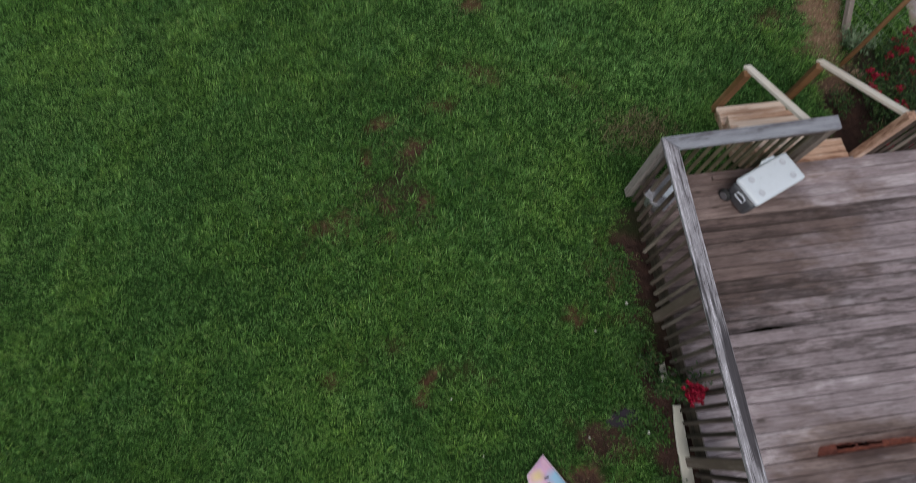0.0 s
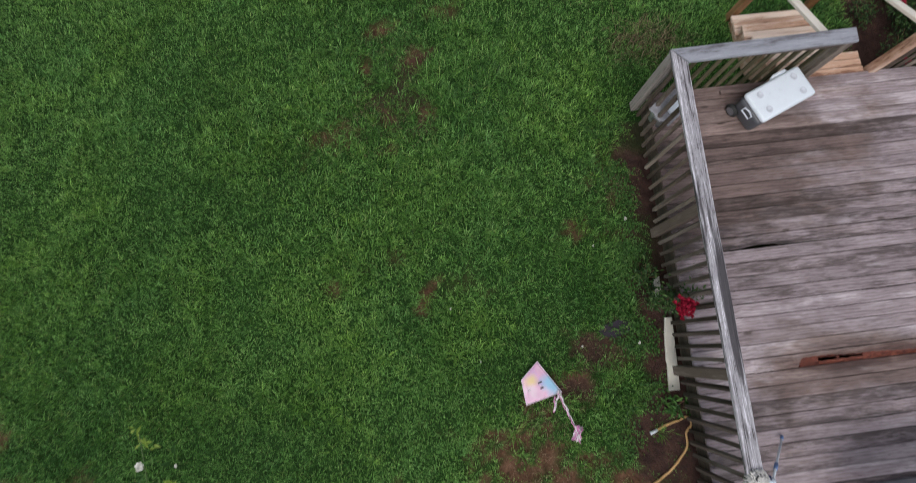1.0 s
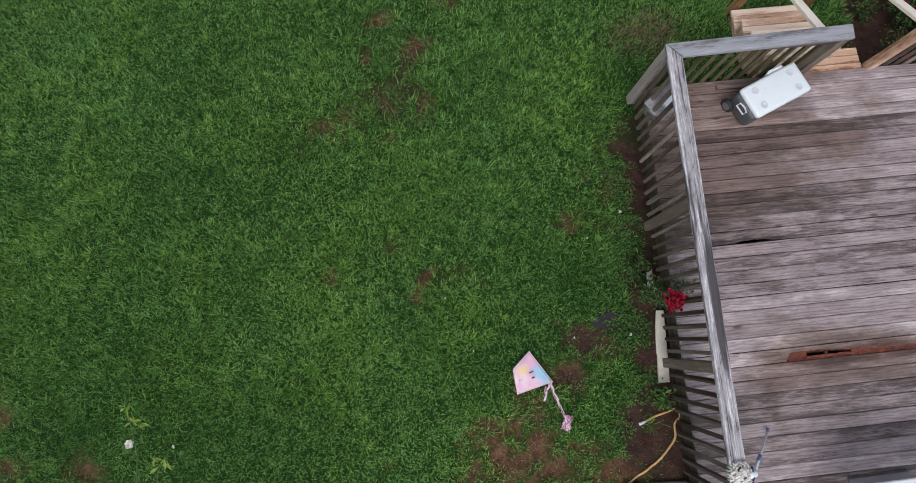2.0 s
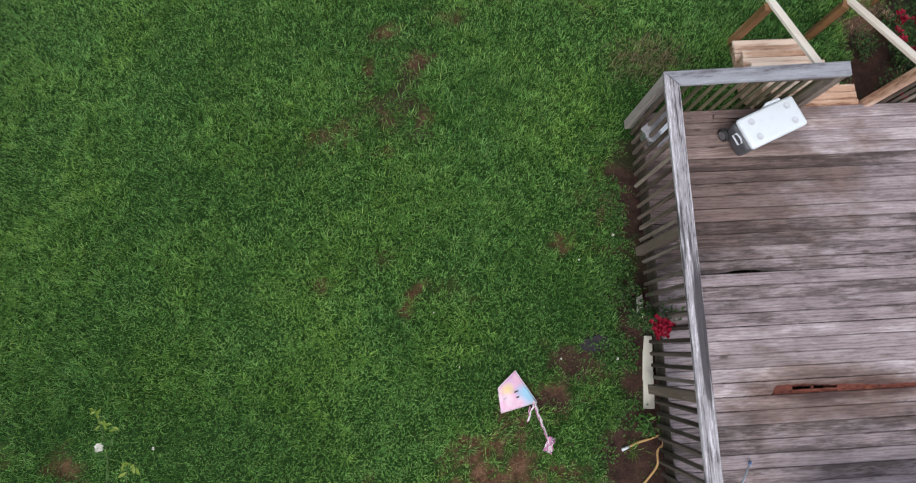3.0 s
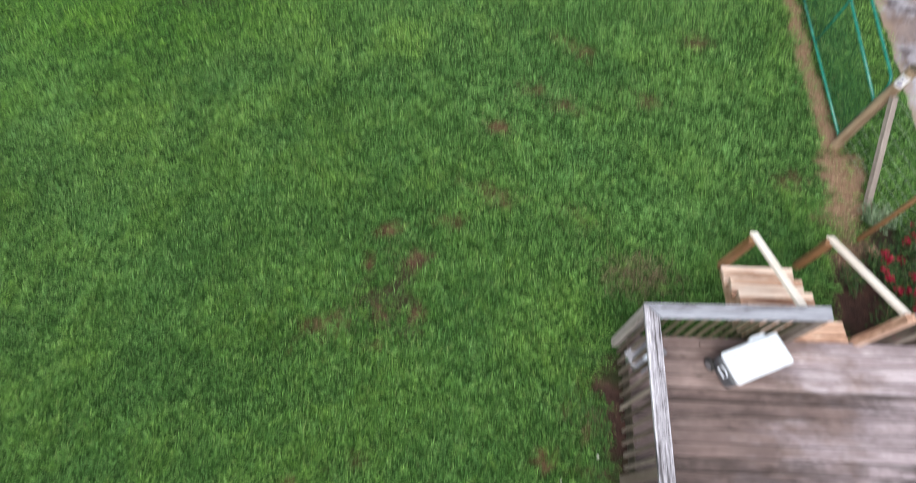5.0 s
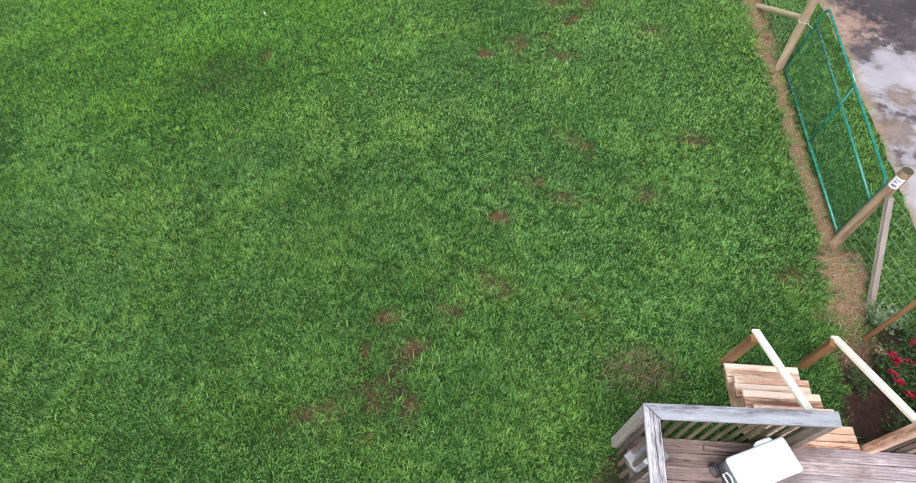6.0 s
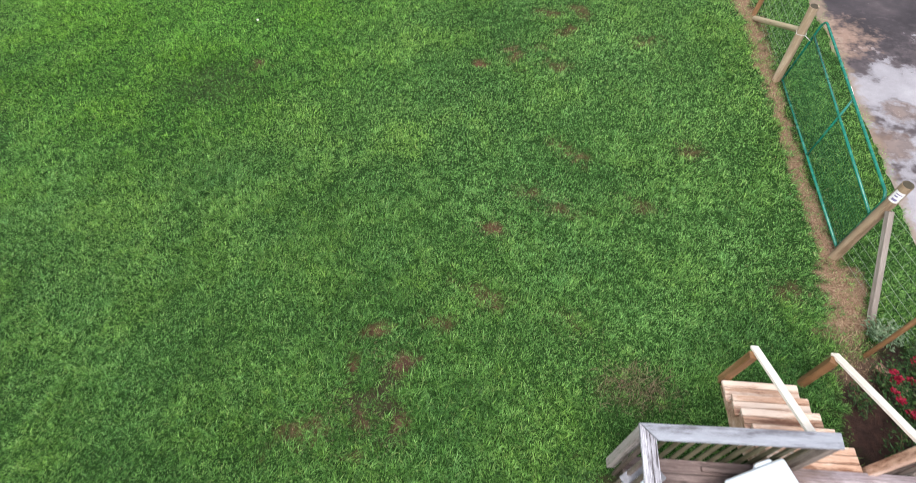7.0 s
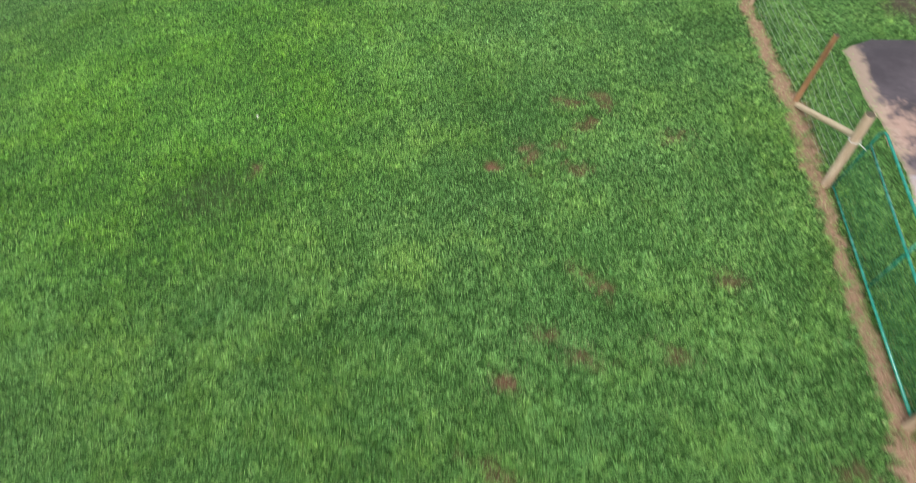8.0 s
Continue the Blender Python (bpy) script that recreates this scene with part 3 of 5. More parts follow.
# bare clay in the lawn: x, y, half length, half width, turn
BARE_NEAR = [(-0.50, 1.10, 0.27, 0.1, 55, 1.0), (1.21, 1.94, 0.14, 0.11, 0, 0.8), (-0.69, 4.20, 0.19, 0.15, 40, 1.0), (-1.27, 4.08, 0.2, 0.12, 75, 1.0),
             (-1.02, 4.62, 0.26, 0.14, 5, 0.9), (-1.6, 3.17, 0.36, 0.16, 25, 0.68), (-0.95, 3.32, 0.12, 0.2, 10, 0.9), (-0.51, 3.43, 0.16, 0.1, 30, 0.9),
             (-0.97, 2.98, 0.12, 0.1, 0, 0.9), (-1.57, 1.28, 0.12, 0.09, 20, 0.7), (-0.89, 1.6, 0.3, 0.12, 30, 0.3), (-0.1, 1.25, 0.3, 0.2, 0, 0.2)]
BARE_FAR = [(1.04, 12.1, 0.4, 0.15, 70, 0.8), (-0.56, 10.83, 0.2, 0.13, 0, 0.9), (0.1, 11.1, 0.16, 0.3, 20, 0.7), (1.16, 8.55, 0.35, 0.12, -40, 0.8),
            (0.24, 6.62, 0.16, 0.12, 0, 0.9), (0.16, 5.4, 0.4, 0.12, -20, 0.65), (1.5, 5.1, 0.22, 0.09, -35, 0.75), (4.35, 6.0, 0.15, 0.12, 0, 0.6),
            (3.23, 8.67, 0.18, 0.15, 0, 0.6), (2.44, 7.31, 0.16, 0.12, 0, 0.6), (2.62, 11.8, 0.24, 0.16, 20, 0.8), (-5.0, 10.3, 0.2, 0.15, 0, 0.5),
            (1.3, 12.9, 0.5, 0.15, -60, 0.6), (0.6, 7.4, 0.14, 0.2, 0, 0.5), (1.5, 7.0, 0.25, 0.12, 0, 0.4),
            (0.71, 12.78, 0.4, 0.16, -20, 0.8), (0.94, 10.87, 0.2, 0.15, 0, 0.8), (0.63, 11.43, 0.2, 0.14, 0, 0.6), (-0.02, 11.33, 0.16, 0.22, 10, 0.8), (1.37, 8.33, 0.26, 0.12, -30, 0.9),
            (0.7, 7.45, 0.22, 0.14, 0, 0.6), (1.21, 7.11, 0.2, 0.14, 0, 0.6), (0.03, 5.46, 0.26, 0.12, -25, 0.8), (-0.3, 4.92, 0.2, 0.14, 0, 0.6)]
BARE_SIDE = [(-5.45, -0.35, 0.22, 0.2, 0, 0.8), (-4.27, -0.88, 0.2, 0.16, 0, 0.8), (-5.15, -0.95, 0.24, 0.16, 0, 0.7), (0.45, -0.76, 0.72, 0.34, 0, 1.0),
             (0.95, -0.84, 0.52, 0.36, 0, 1.0), (1.5, -0.9, 0.7, 0.22, 0, 1.0), (0.2, -0.8, 0.3, 0.14, 0, 0.7), (1.38, 0.5, 0.3, 0.3, 20, 0.5),
             (1.12, 0.08, 0.42, 0.15, 10, 1.0), (0.75, -0.35, 0.16, 0.12, 0, 0.5), (2.24, 4.27, 0.4, 0.24, 20, 0.12), (1.72, 2.35, 0.18, 0.5, 0, 0.5)]


def soil_masks(x, y):
    """How far the ground is bare clay, dark mud (one patch is painted shade), or strewn with straw."""
    wob = (fractal(x, y, 5.0) - 0.5) * 1.9 + (vnoise(x, y, 17) - 0.5) * 1.1
    clay = np.zeros_like(x)
    for px, py, a, b, turn, k in BARE_NEAR + BARE_FAR + BARE_SIDE:
        c, s = math.cos(radians(turn)), math.sin(radians(turn))
        u, v = (x - px) * c + (y - py) * s, -(x - px) * s + (y - py) * c
        d = np.sqrt((u / a) ** 2 + (v / b) ** 2) * 0.75 + wob
        clay = np.maximum(clay, k * (1 - smoothstep(0.16, 0.98, d)))
    # the strip by the deck, and the beds by the stairs
    edge = 2.05 - 0.07 * (y - 1.0)
    mud = (1 - smoothstep(0.02, 0.22, edge - np.where(y > 1.5, 0.02, 0.10) - x + wob * 0.12)) * (y < 3.2) * smoothstep(-3, -2, y)
    d = np.sqrt(((x - 2.0) / 0.42) ** 2 + ((y + 0.45) / 0.45) ** 2) + wob * 0.3
    mud = np.maximum(mud, 1 - smoothstep(0.7, 1.1, d))
    d = np.sqrt(((x - 5.45) / 0.98) ** 2 + ((y - 4.1) / 1.3) ** 2) + wob * 0.25
    mud = np.maximum(mud, 1 - smoothstep(0.8, 1.1, d))
    for px, py, a, b in ((1.6, 0.72, 0.24, 0.15), (1.38, 0.5, 0.28, 0.28), (1.12, 0.08, 0.34, 0.11)):
        d = np.sqrt(((x - px) / a) ** 2 + ((y - py) / b) ** 2) + wob * 0.45
        mud = np.maximum(mud, 0.9 * (1 - smoothstep(0.6, 1.05, d)))
    # dark, damp soil between the tussocks where the lawn is dug over
    d = np.sqrt(((x + 0.85) / 0.62) ** 2 + ((y - 3.72) / 0.95) ** 2) + wob * 0.75
    mud = np.maximum(mud, 0.62 * (1 - smoothstep(0.35, 0.85, d)))
    d = np.sqrt(((x - (-5.61)) / 1.3) ** 2 + ((y - (9.64)) / 0.9) ** 2) + wob * 0.3
    mud = np.maximum(mud, 0.25 * (1 - smoothstep(0.3, 1.1, d)))
    # tree shade beyond the driveway, painted as dark soil through the mud mask
    d = np.sqrt(((x - (8.06)) / 1.0) ** 2 + ((y - (16.63)) / 1.3) ** 2) + wob * 0.3
    mud = np.maximum(mud, 0.8 * (1 - smoothstep(0.5, 1.1, d)))
    # trodden strip beside the fence
    line = np.interp(y, [4.6, 5.4, 6.1, 6.7, 8.8, 10.8, 12.8, 14.0, 16.5, 30], [4.95, 4.95, 5.08, 5.0, 4.87, 4.83, 4.78, 4.6, 4.4, 3.2])
    wide = np.interp(y, [4.6, 5.2, 6.2, 6.8, 7.5, 10.0, 12.8, 14.0, 17], [0.1, 0.28, 0.3, 0.16, 0.1, 0.11, 0.2, 0.13, 0.12])
    d = np.abs(x - line) / (wide * 1.1) + wob * 0.75
    straw = (1 - smoothstep(0.65, 1.15, d)) * (y > 4.7)
    clay = np.maximum(clay, straw * (y > 6.5) * 0.6)
    straw = straw * np.where(y < 6.6, 0.35 + 0.5 * smoothstep(5.1, 5.7, y), 0.75)
    patchy = smoothstep(0.3, 0.55, fractal(x + 13, y, 2.4))
    return np.clip(clay, 0, 1), np.clip(mud * np.where((y > 0.9) & (y < 3.5), 0.45 + 0.55 * patchy, 1.0), 0, 1), np.clip(straw, 0, 1)


def build_ground():
    xs = np.concatenate([[-900, -300, -120, -60, -35, -24, -18], np.arange(-14, 9.01, 0.06), [12, 16, 24, 35, 60, 120, 300, 900]])
    ys = np.concatenate([[-900, -300, -120, -60, -30, -16, -8, -4.5], np.arange(-2.4, 17.2, 0.06), [19, 22, 28, 40, 70, 140, 300, 900]])
    X, Y = np.meshgrid(xs, ys)
    Z = land(X, Y) + (fractal(X, Y, 0.9) - 0.5) * 0.05 * (np.abs(X) < 20)
    clay, mud, straw = soil_masks(X, Y)
    Z -= 0.02 * np.maximum(clay, mud) + 0.022 * clay
    Z += (vnoise(X, Y, 9) - 0.5) * 0.02
    nx, ny = len(xs), len(ys)
    co = np.stack([X, Y, Z], -1).reshape(-1, 3)
    i = np.arange(nx * ny).reshape(ny, nx)
    quads = np.stack([i[:-1, :-1], i[:-1, 1:], i[1:, 1:], i[1:, :-1]], -1).reshape(-1, 4)
    me = bpy.data.meshes.new("ground")
    me.vertices.add(len(co))
    me.vertices.foreach_set("co", co.ravel())
    me.loops.add(quads.size)
    me.loops.foreach_set("vertex_index", quads.ravel().astype(np.int32))
    me.polygons.add(len(quads))
    me.polygons.foreach_set("loop_start", np.arange(0, quads.size, 4, dtype=np.int32))
    me.update(calc_edges=True)
    col = me.attributes.new("soil", "FLOAT_COLOR", "POINT")
    col.data.foreach_set("color", np.stack([clay, mud, straw, np.ones_like(clay)], -1).reshape(-1))
    me.materials.append(GROUND)
    me.shade_smooth()
    tagged(new("ground", me), "sloping lawn ground with bare red clay patches", "ground", kind="structure")


build_ground()


def blades(name, x, y, z0, length, width, lean, az, mat, label, category, mid=0.5, sort=None, tuft=None):
    """Many bent, pointed blades in one mesh, folded at their widest."""
    n = len(x)
    dx, dy = np.cos(az), np.sin(az)
    px, py = -dy * width / 2, dx * width / 2
    h1, o1 = length * mid * np.cos(lean * 0.5), length * mid * np.sin(lean * 0.5)
    h2, o2 = h1 + length * (1 - mid) * np.cos(lean * 1.35), o1 + length * (1 - mid) * np.sin(lean * 1.35)
    co = np.empty((n, 4, 3))
    for k, (side, h, o) in enumerate(((0, 0, 0), (1, h1, o1), (0, h2, o2), (-1, h1, o1))):
        co[:, k, 0], co[:, k, 1], co[:, k, 2] = x + dx * o + side * px, y + dy * o + side * py, z0 + h
    loops = np.arange(n * 4, dtype=np.int32)
    starts = np.arange(0, n * 4, 4, dtype=np.int32)
    me = bpy.data.meshes.new(name)
    me.vertices.add(n * 4)
    me.vertices.foreach_set("co", co.ravel())
    me.loops.add(len(loops))
    me.loops.foreach_set("vertex_index", loops)
    me.polygons.add(len(starts))
    me.polygons.foreach_set("loop_start", starts)
    me.update(calc_edges=True)
    if sort is not None:
        me.attributes.new("sort", "FLOAT", "POINT").data.foreach_set("value", np.repeat(sort, 4))
    if tuft is not None:
        me.attributes.new("tuft", "FLOAT", "POINT").data.foreach_set("value", np.repeat(tuft, 4))
    me.materials.append(mat)
    return tagged(new(name, me), label, category, kind="stuff")


def ground_z(x, y):
    clay, mud, straw = soil_masks(x, y)
    return land(x, y) + (fractal(x, y, 0.9) - 0.5) * 0.05 - 0.02 * np.maximum(clay, mud) - 0.022 * clay + (vnoise(x, y, 9) - 0.5) * 0.02


def blocked(x, y):
    """Under the deck, the stairs and the driveway no grass grows."""
    deck = (x > 2.12 - 0.07 * (y - 1.0)) & (y < 3.3 + 0.1 * (x - 1.9))
    stairs = (x > 3.3) & (x < 4.2) & (y < 4.5) & (y > 3.2)
    drive = (x > 6.2 + 0.25 * (vnoise(x, y, 1.7) - 0.5)) & (y < 15.1) & (y > 5)
    bed = ((x - 5.55) / 0.85) ** 2 + ((y - 4.1) / 1.2) ** 2 < 1
    kite = np.abs((x - 0.7) * 0.956 - (y - 0.15) * 0.292) / 0.26 + np.abs((x - 0.66) * 0.292 + (y - 0.165) * 0.956) / 0.26 < 1
    return deck | stairs | drive | bed | kite


def scatter(rng, x0, x1, y0, y1, per):
    """An uneven grid of spots, so many to the square metre."""
    step = per ** -0.5
    gx, gy = (g.ravel() for g in np.meshgrid(np.arange(x0, x1, step), np.arange(y0, y1, step)))
    return gx + rng.uniform(-0.7, 0.7, len(gx)) * step, gy + rng.uniform(-0.7, 0.7, len(gx)) * step


def grown(rng, x, y, hold=0.93):
    """Which of the spots bear grass, and how bare the ground is there."""
    clay, mud, straw = soil_masks(x, y)
    bare = np.maximum(np.maximum(clay, mud * 0.95), straw * 0.9)
    side = np.interp(y, [-5, -1.5, 2, 5, 8, 12, 17, 20], [-12, -11, -10, -9.4, -10.8, -13.8, -17, -19])
    keep = (rng.rand(len(x)) > bare * hold) & ~blocked(x, y) & (x > side)
    return keep, bare


# rank, darker grass: x, y, reach
LUSH = [(0.14, 3.65, 0.45), (-5.5, 9.7, 0.9), (-5.1, 0.4, 1.0), (-4.5, -0.4, 0.6), (0.35, 1.7, 0.5), (-0.65, 0.75, 0.4), (3.55, 5.0, 0.55), (4.1, 4.85, 0.4), (1.35, 1.1, 0.35), (-1.3, 5.6, 0.5), (-4.4, 7.1, 0.6)]


def lush(x, y):
    """How rank the grass is at the spots."""
    wob = 0.7 + 0.6 * fractal(x + 5, y + 2, 2.0)
    return np.clip(sum(np.exp(-((x - px) ** 2 + (y - py) ** 2) / (r * wob) ** 2) for px, py, r in LUSH), 0, 1)


def build_grass():
    rng = np.random.RandomState(11)
    store = [[] for _ in range(8)]

    def add(x, y, length, width, lean, az, sort, tuft):
        for kept, a in zip(store, (x, y, length, width, lean, az, np.clip(sort, 0, 1), np.clip(tuft, 0, 1))):
            kept.append(a)

    # the sward: x, y, how many tufts to the square metre, blades in each, how far the blades are off
    for x0, x1, y0, y1, per, count, wide in ((-8.6, 7.6, -1.9, 9.0, 240, 18, 1.0), (-17.0, 8.4, 6.0, 17.6, 190, 12, 1.38), (-10.5, -8.6, 2.0, 6.0, 130, 10, 1.4), 
                                             (-12.0, 2.4, -6.0, -1.9, 95, 10, 1.9), (-12.0, -8.6, -1.9, 2.0, 95, 10, 1.9), (-19.0, 8.0, 17.6, 20.0, 60, 8, 2.2)):
        tx, ty = scatter(rng, x0, x1, y0, y1, per)
        keep, bare = grown(rng, tx, ty)
        if wide in (1.0, 1.38):
            keep &= (rng.rand(len(tx)) < smoothstep(6.0, 9.0, ty)) == (wide > 1.2)
        tx, ty, bare = tx[keep], ty[keep], bare[keep]
        rank = smoothstep(0.40, 0.66, fractal(tx, ty, 1.3))
        warm = 0.44 + 0.6 * (fractal(tx + 40, ty, 0.7) - 0.5) + 0.2 * rank + rng.normal(0, 0.1, len(tx))
        tone = 0.515 + 0.4 * (fractal(tx - 21, ty + 5, 0.42) - 0.5) + 0.2 * (fractal(tx + 3, ty - 8, 2.6) - 0.5) + rng.normal(0, 0.14 if wide < 1.2 else 0.07, len(tx)) - 0.12 * bare
        thick = lush(tx, ty)
        # a paler, finer stand of grass beside the gate
        tone = tone + 0.16 * np.exp(-((tx - 3.0) / 1.9) ** 2 - ((ty - 10.0) / 2.6) ** 2)
        tone, warm = tone - 0.22 * thick, warm - 0.25 * thick
        high = rng.uniform(0.72, 1.3, len(tx)) * (1 + 0.45 * thick)
        i = np.repeat(np.arange(len(tx)), count)
        n = len(i)
        spread = 0.031 * wide
        dx, dy = rng.normal(0, spread, n), rng.normal(0, spread, n)
        comb = 6.28 * vnoise(tx, ty, 1.9) * 1.5
        out = np.arctan2(dy + 0.012 * np.sin(comb[i]), dx + 0.012 * np.cos(comb[i]))
        add(tx[i] + dx, ty[i] + dy, rng.uniform(0.038, 0.075, n) * high[i] * (1 + 0.4 * rank[i]) * (1 - 0.45 * bare[i]) * (0.85 + 0.15 * wide),
            rng.uniform(0.004, 0.0068, n) * wide, rng.uniform(0.45, 1.3, n) + (0.22 if wide > 1.2 else 0.0), out + rng.normal(0, 0.9, n), warm[i] + rng.normal(0, 0.08, n), tone[i])
    # coarse tussocks whose long blades fall outwards on all sides
    for x0, x1, y0, y1, per, count, wide in ((-8.6, 5.6, -1.5, 9.0, 42, 28, 1.0), (-15.0, 7.4, 6.0, 17.0, 24, 20, 1.4)):
        tx, ty = scatter(rng, x0, x1, y0, y1, per)
        keep, bare = grown(rng, tx, ty, 0.98)
        keep &= (rng.rand(len(tx)) < smoothstep(6.0, 9.0, ty)) == (wide > 1.2)
        rank = smoothstep(0.38, 0.66, fractal(tx, ty, 1.3)) + 0.6 * np.exp(-((tx + 0.7) ** 2 + (ty - 3.1) ** 2) / 2.2)
        keep &= rng.rand(len(tx)) < 0.06 + 0.5 * rank + 0.6 * lush(tx, ty)
        tx, ty = tx[keep], ty[keep]
        dug = np.exp(-((tx + 0.8) ** 2 + (ty - 3.6) ** 2) / 1.3)
        warm = 0.55 + 0.8 * (fractal(tx + 40, ty, 0.7) - 0.5) + rng.normal(0, 0.2, len(tx))
        tone = 0.5 + 0.4 * (fractal(tx - 21, ty + 5, 0.42) - 0.5) + rng.normal(0, 1, len(tx)) * (0.14 + 0.2 * dug) - 0.06 * dug - 0.15 * lush(tx, ty)
        big = rng.uniform(0.6, 1.65, len(tx))
        i = np.repeat(np.arange(len(tx)), count)
        n = len(i)
        az = rng.uniform(0, 2 * math.pi, n)
        out = np.abs(rng.normal(0, 0.03, n)) * big[i]
        add(tx[i] + np.cos(az) * out, ty[i] + np.sin(az) * out, rng.uniform(0.062, 0.13, n) * big[i], rng.uniform(0.0045, 0.007, n) * wide,
            rng.uniform(0.35, 1.2, n), az + rng.normal(0, 0.35, n), warm[i] + rng.normal(0, 0.1, n), tone[i])
    # long, arching tussocks round the dug ground
    tx, ty = scatter(rng, -2.9, 1.2, 1.6, 5.8, 42)
    keep, bare = grown(rng, tx, ty, 1.0)
    keep &= rng.rand(len(tx)) < np.exp(-((tx + 0.75) ** 2 + (ty - 3.5) ** 2) / 2.4)
    tx, ty = tx[keep], ty[keep]
    big, tone = rng.uniform(0.6, 1.2, len(tx)), rng.uniform(0.05, 0.6, len(tx))
    i = np.repeat(np.arange(len(tx)), 24)
    n = len(i)
    az = rng.uniform(0, 2 * math.pi, n)
    out = np.abs(rng.normal(0, 0.06, n)) * big[i]
    add(tx[i] + np.cos(az) * out, ty[i] + np.sin(az) * out, rng.uniform(0.11, 0.23, n) * big[i], rng.uniform(0.0055, 0.0085, n), rng.uniform(0.5, 1.3, n),
        az + rng.normal(0, 0.9, n), 0.5 + rng.normal(0, 0.15, n), tone[i] + rng.normal(0, 0.16, n))
    x, y, length, width, lean, az, sort, tuft = (np.concatenate(a) for a in store)
    blades("grass", x, y, ground_z(x, y) - 0.006, length, width, lean, az, GRASS, "dense green lawn grass in uneven tufts", "grass", sort=sort, tuft=tuft)


build_grass()

# ---- driveway beyond the fence ----
def sheet(name, outline, lift, mat, cell=0.25, wob=0.12):
    """A ground-hugging sheet inside an outline, with a ragged edge."""
    bm = bmesh.new()
    xs, ys = [p[0] for p in outline], [p[1] for p in outline]
    pts = []
    for (ax, ay), (bx, by) in zip(outline, outline[1:] + outline[:1]):
        n = max(1, int(math.hypot(bx - ax, by - ay) / cell))
        for k in range(n):
            f = k / n
            x, y = ax + (bx - ax) * f, ay + (by - ay) * f
            pts.append((x + wob * (float(fractal(x, y, 1.6)) - 0.5) * 2, y + wob * (float(fractal(x + 31, y, 1.6)) - 0.5) * 2))
    cx, cy = sum(xs) / len(xs), sum(ys) / len(ys)
    rings = []
    for f in (1.0, 0.97, 0.8, 0.6, 0.4, 0.2):
        ring = []
        for x, y in pts:
            px, py = cx + (x - cx) * f, cy + (y - cy) * f
            ring.append(bm.verts.new((px, py, float(ground_z(np.array([px]), np.array([py]))[0]) + (lift if f < 1 else -0.02))))
        rings.append(ring)
    for a, b in zip(rings, rings[1:]):
        for k in range(len(a)):
            j = (k + 1) % len(a)
            bm.faces.new((a[k], a[j], b[j], b[k]))
    bm.faces.new(rings[-1])
    return link(name, bm, mat, smooth=True)


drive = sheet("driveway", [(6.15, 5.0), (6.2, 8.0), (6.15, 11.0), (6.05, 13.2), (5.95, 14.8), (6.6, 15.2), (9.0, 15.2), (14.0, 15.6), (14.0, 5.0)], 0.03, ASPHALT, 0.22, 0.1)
tagged(drive, "wet patchy grey asphalt driveway beside the fence", "driveway", kind="structure")

# ---- the deck ----
DECK = pose(1.83, 3.258, 0, 0, 0, 6.0)
TOP, CAP_TOP, PITCH, FRONT = 0.80, 1.632, 0.1366, 0.069
RIGHT, BACK = 5.2, 5.43


def cap_edge(v):
    """How far the outer edge of the long rail stands off the deck's square, at v metres from the corner."""
    return -0.018 * v


deck = thing("deck", DECK, "low weathered grey timber deck of long planks", "deck", kind="structure")


def board_bm(length, width, thick, rng, notch=None):
    """A plank along x with slightly wandering edges; notch(x): how much is eaten out of its near edge."""
    bm = bmesh.new()
    n = 10 if notch is None else 260
    tops, lows = [], []
    for i in range(n + 1):
        x = length * i / n
        a, b = width / 2 + rng.uniform(-0.002, 0.002), -width / 2 + rng.uniform(-0.002, 0.002)
        if notch:
            b += notch(x)
        dz = rng.uniform(-0.001, 0.001)
        tops.append([bm.verts.new((x, y, dz - (0.004 if y in (a, b) else 0))) for y in (a, a - 0.006, b + 0.006, b)])
        lows.append([bm.verts.new((x, y, -thick)) for y in (a, b)])
    for i in range(n):
        t, u, p, q = tops[i], tops[i + 1], lows[i], lows[i + 1]
        for k in range(3):
            bm.faces.new((t[k], t[k + 1], u[k + 1], u[k]))
        bm.faces.new((t[3], p[1], q[1], u[3]))
        bm.faces.new((t[0], u[0], q[0], p[0]))
    bm.faces.new((tops[0][0], lows[0][0], lows[0][1], tops[0][3], tops[0][2], tops[0][1]))
    bm.faces.new((tops[n][3], lows[n][1], lows[n][0], tops[n][0], tops[n][1], tops[n][2]))
    return bm


def slot_notch(x):
    f = math.exp(-(((x - 0.95) / 0.19) ** 4))
    return 0.030 * f * (0.75 + 0.5 * noise.noise((x * 9, 0, 0))) if f > 0.02 else 0.0


def rot_notch(x):
    """How far the rot has eaten into the plank from its near edge."""
    x -= 0.035
    if not 1.02 < x < 2.62:
        return 0.0
    f = min(1, (x - 1.02) / 0.05) ** 0.5 * min(1, (2.62 - x) / 0.12) ** 0.7
    deep = 0.086 - 0.046 * min(1, max(0, (x - 1.3) / 0.9))
    return max(0.0, deep * f + 0.012 * f * noise.noise((x * 7, 3, 0)) + 0.009 * f * noise.noise((x * 31, 5, 0)))


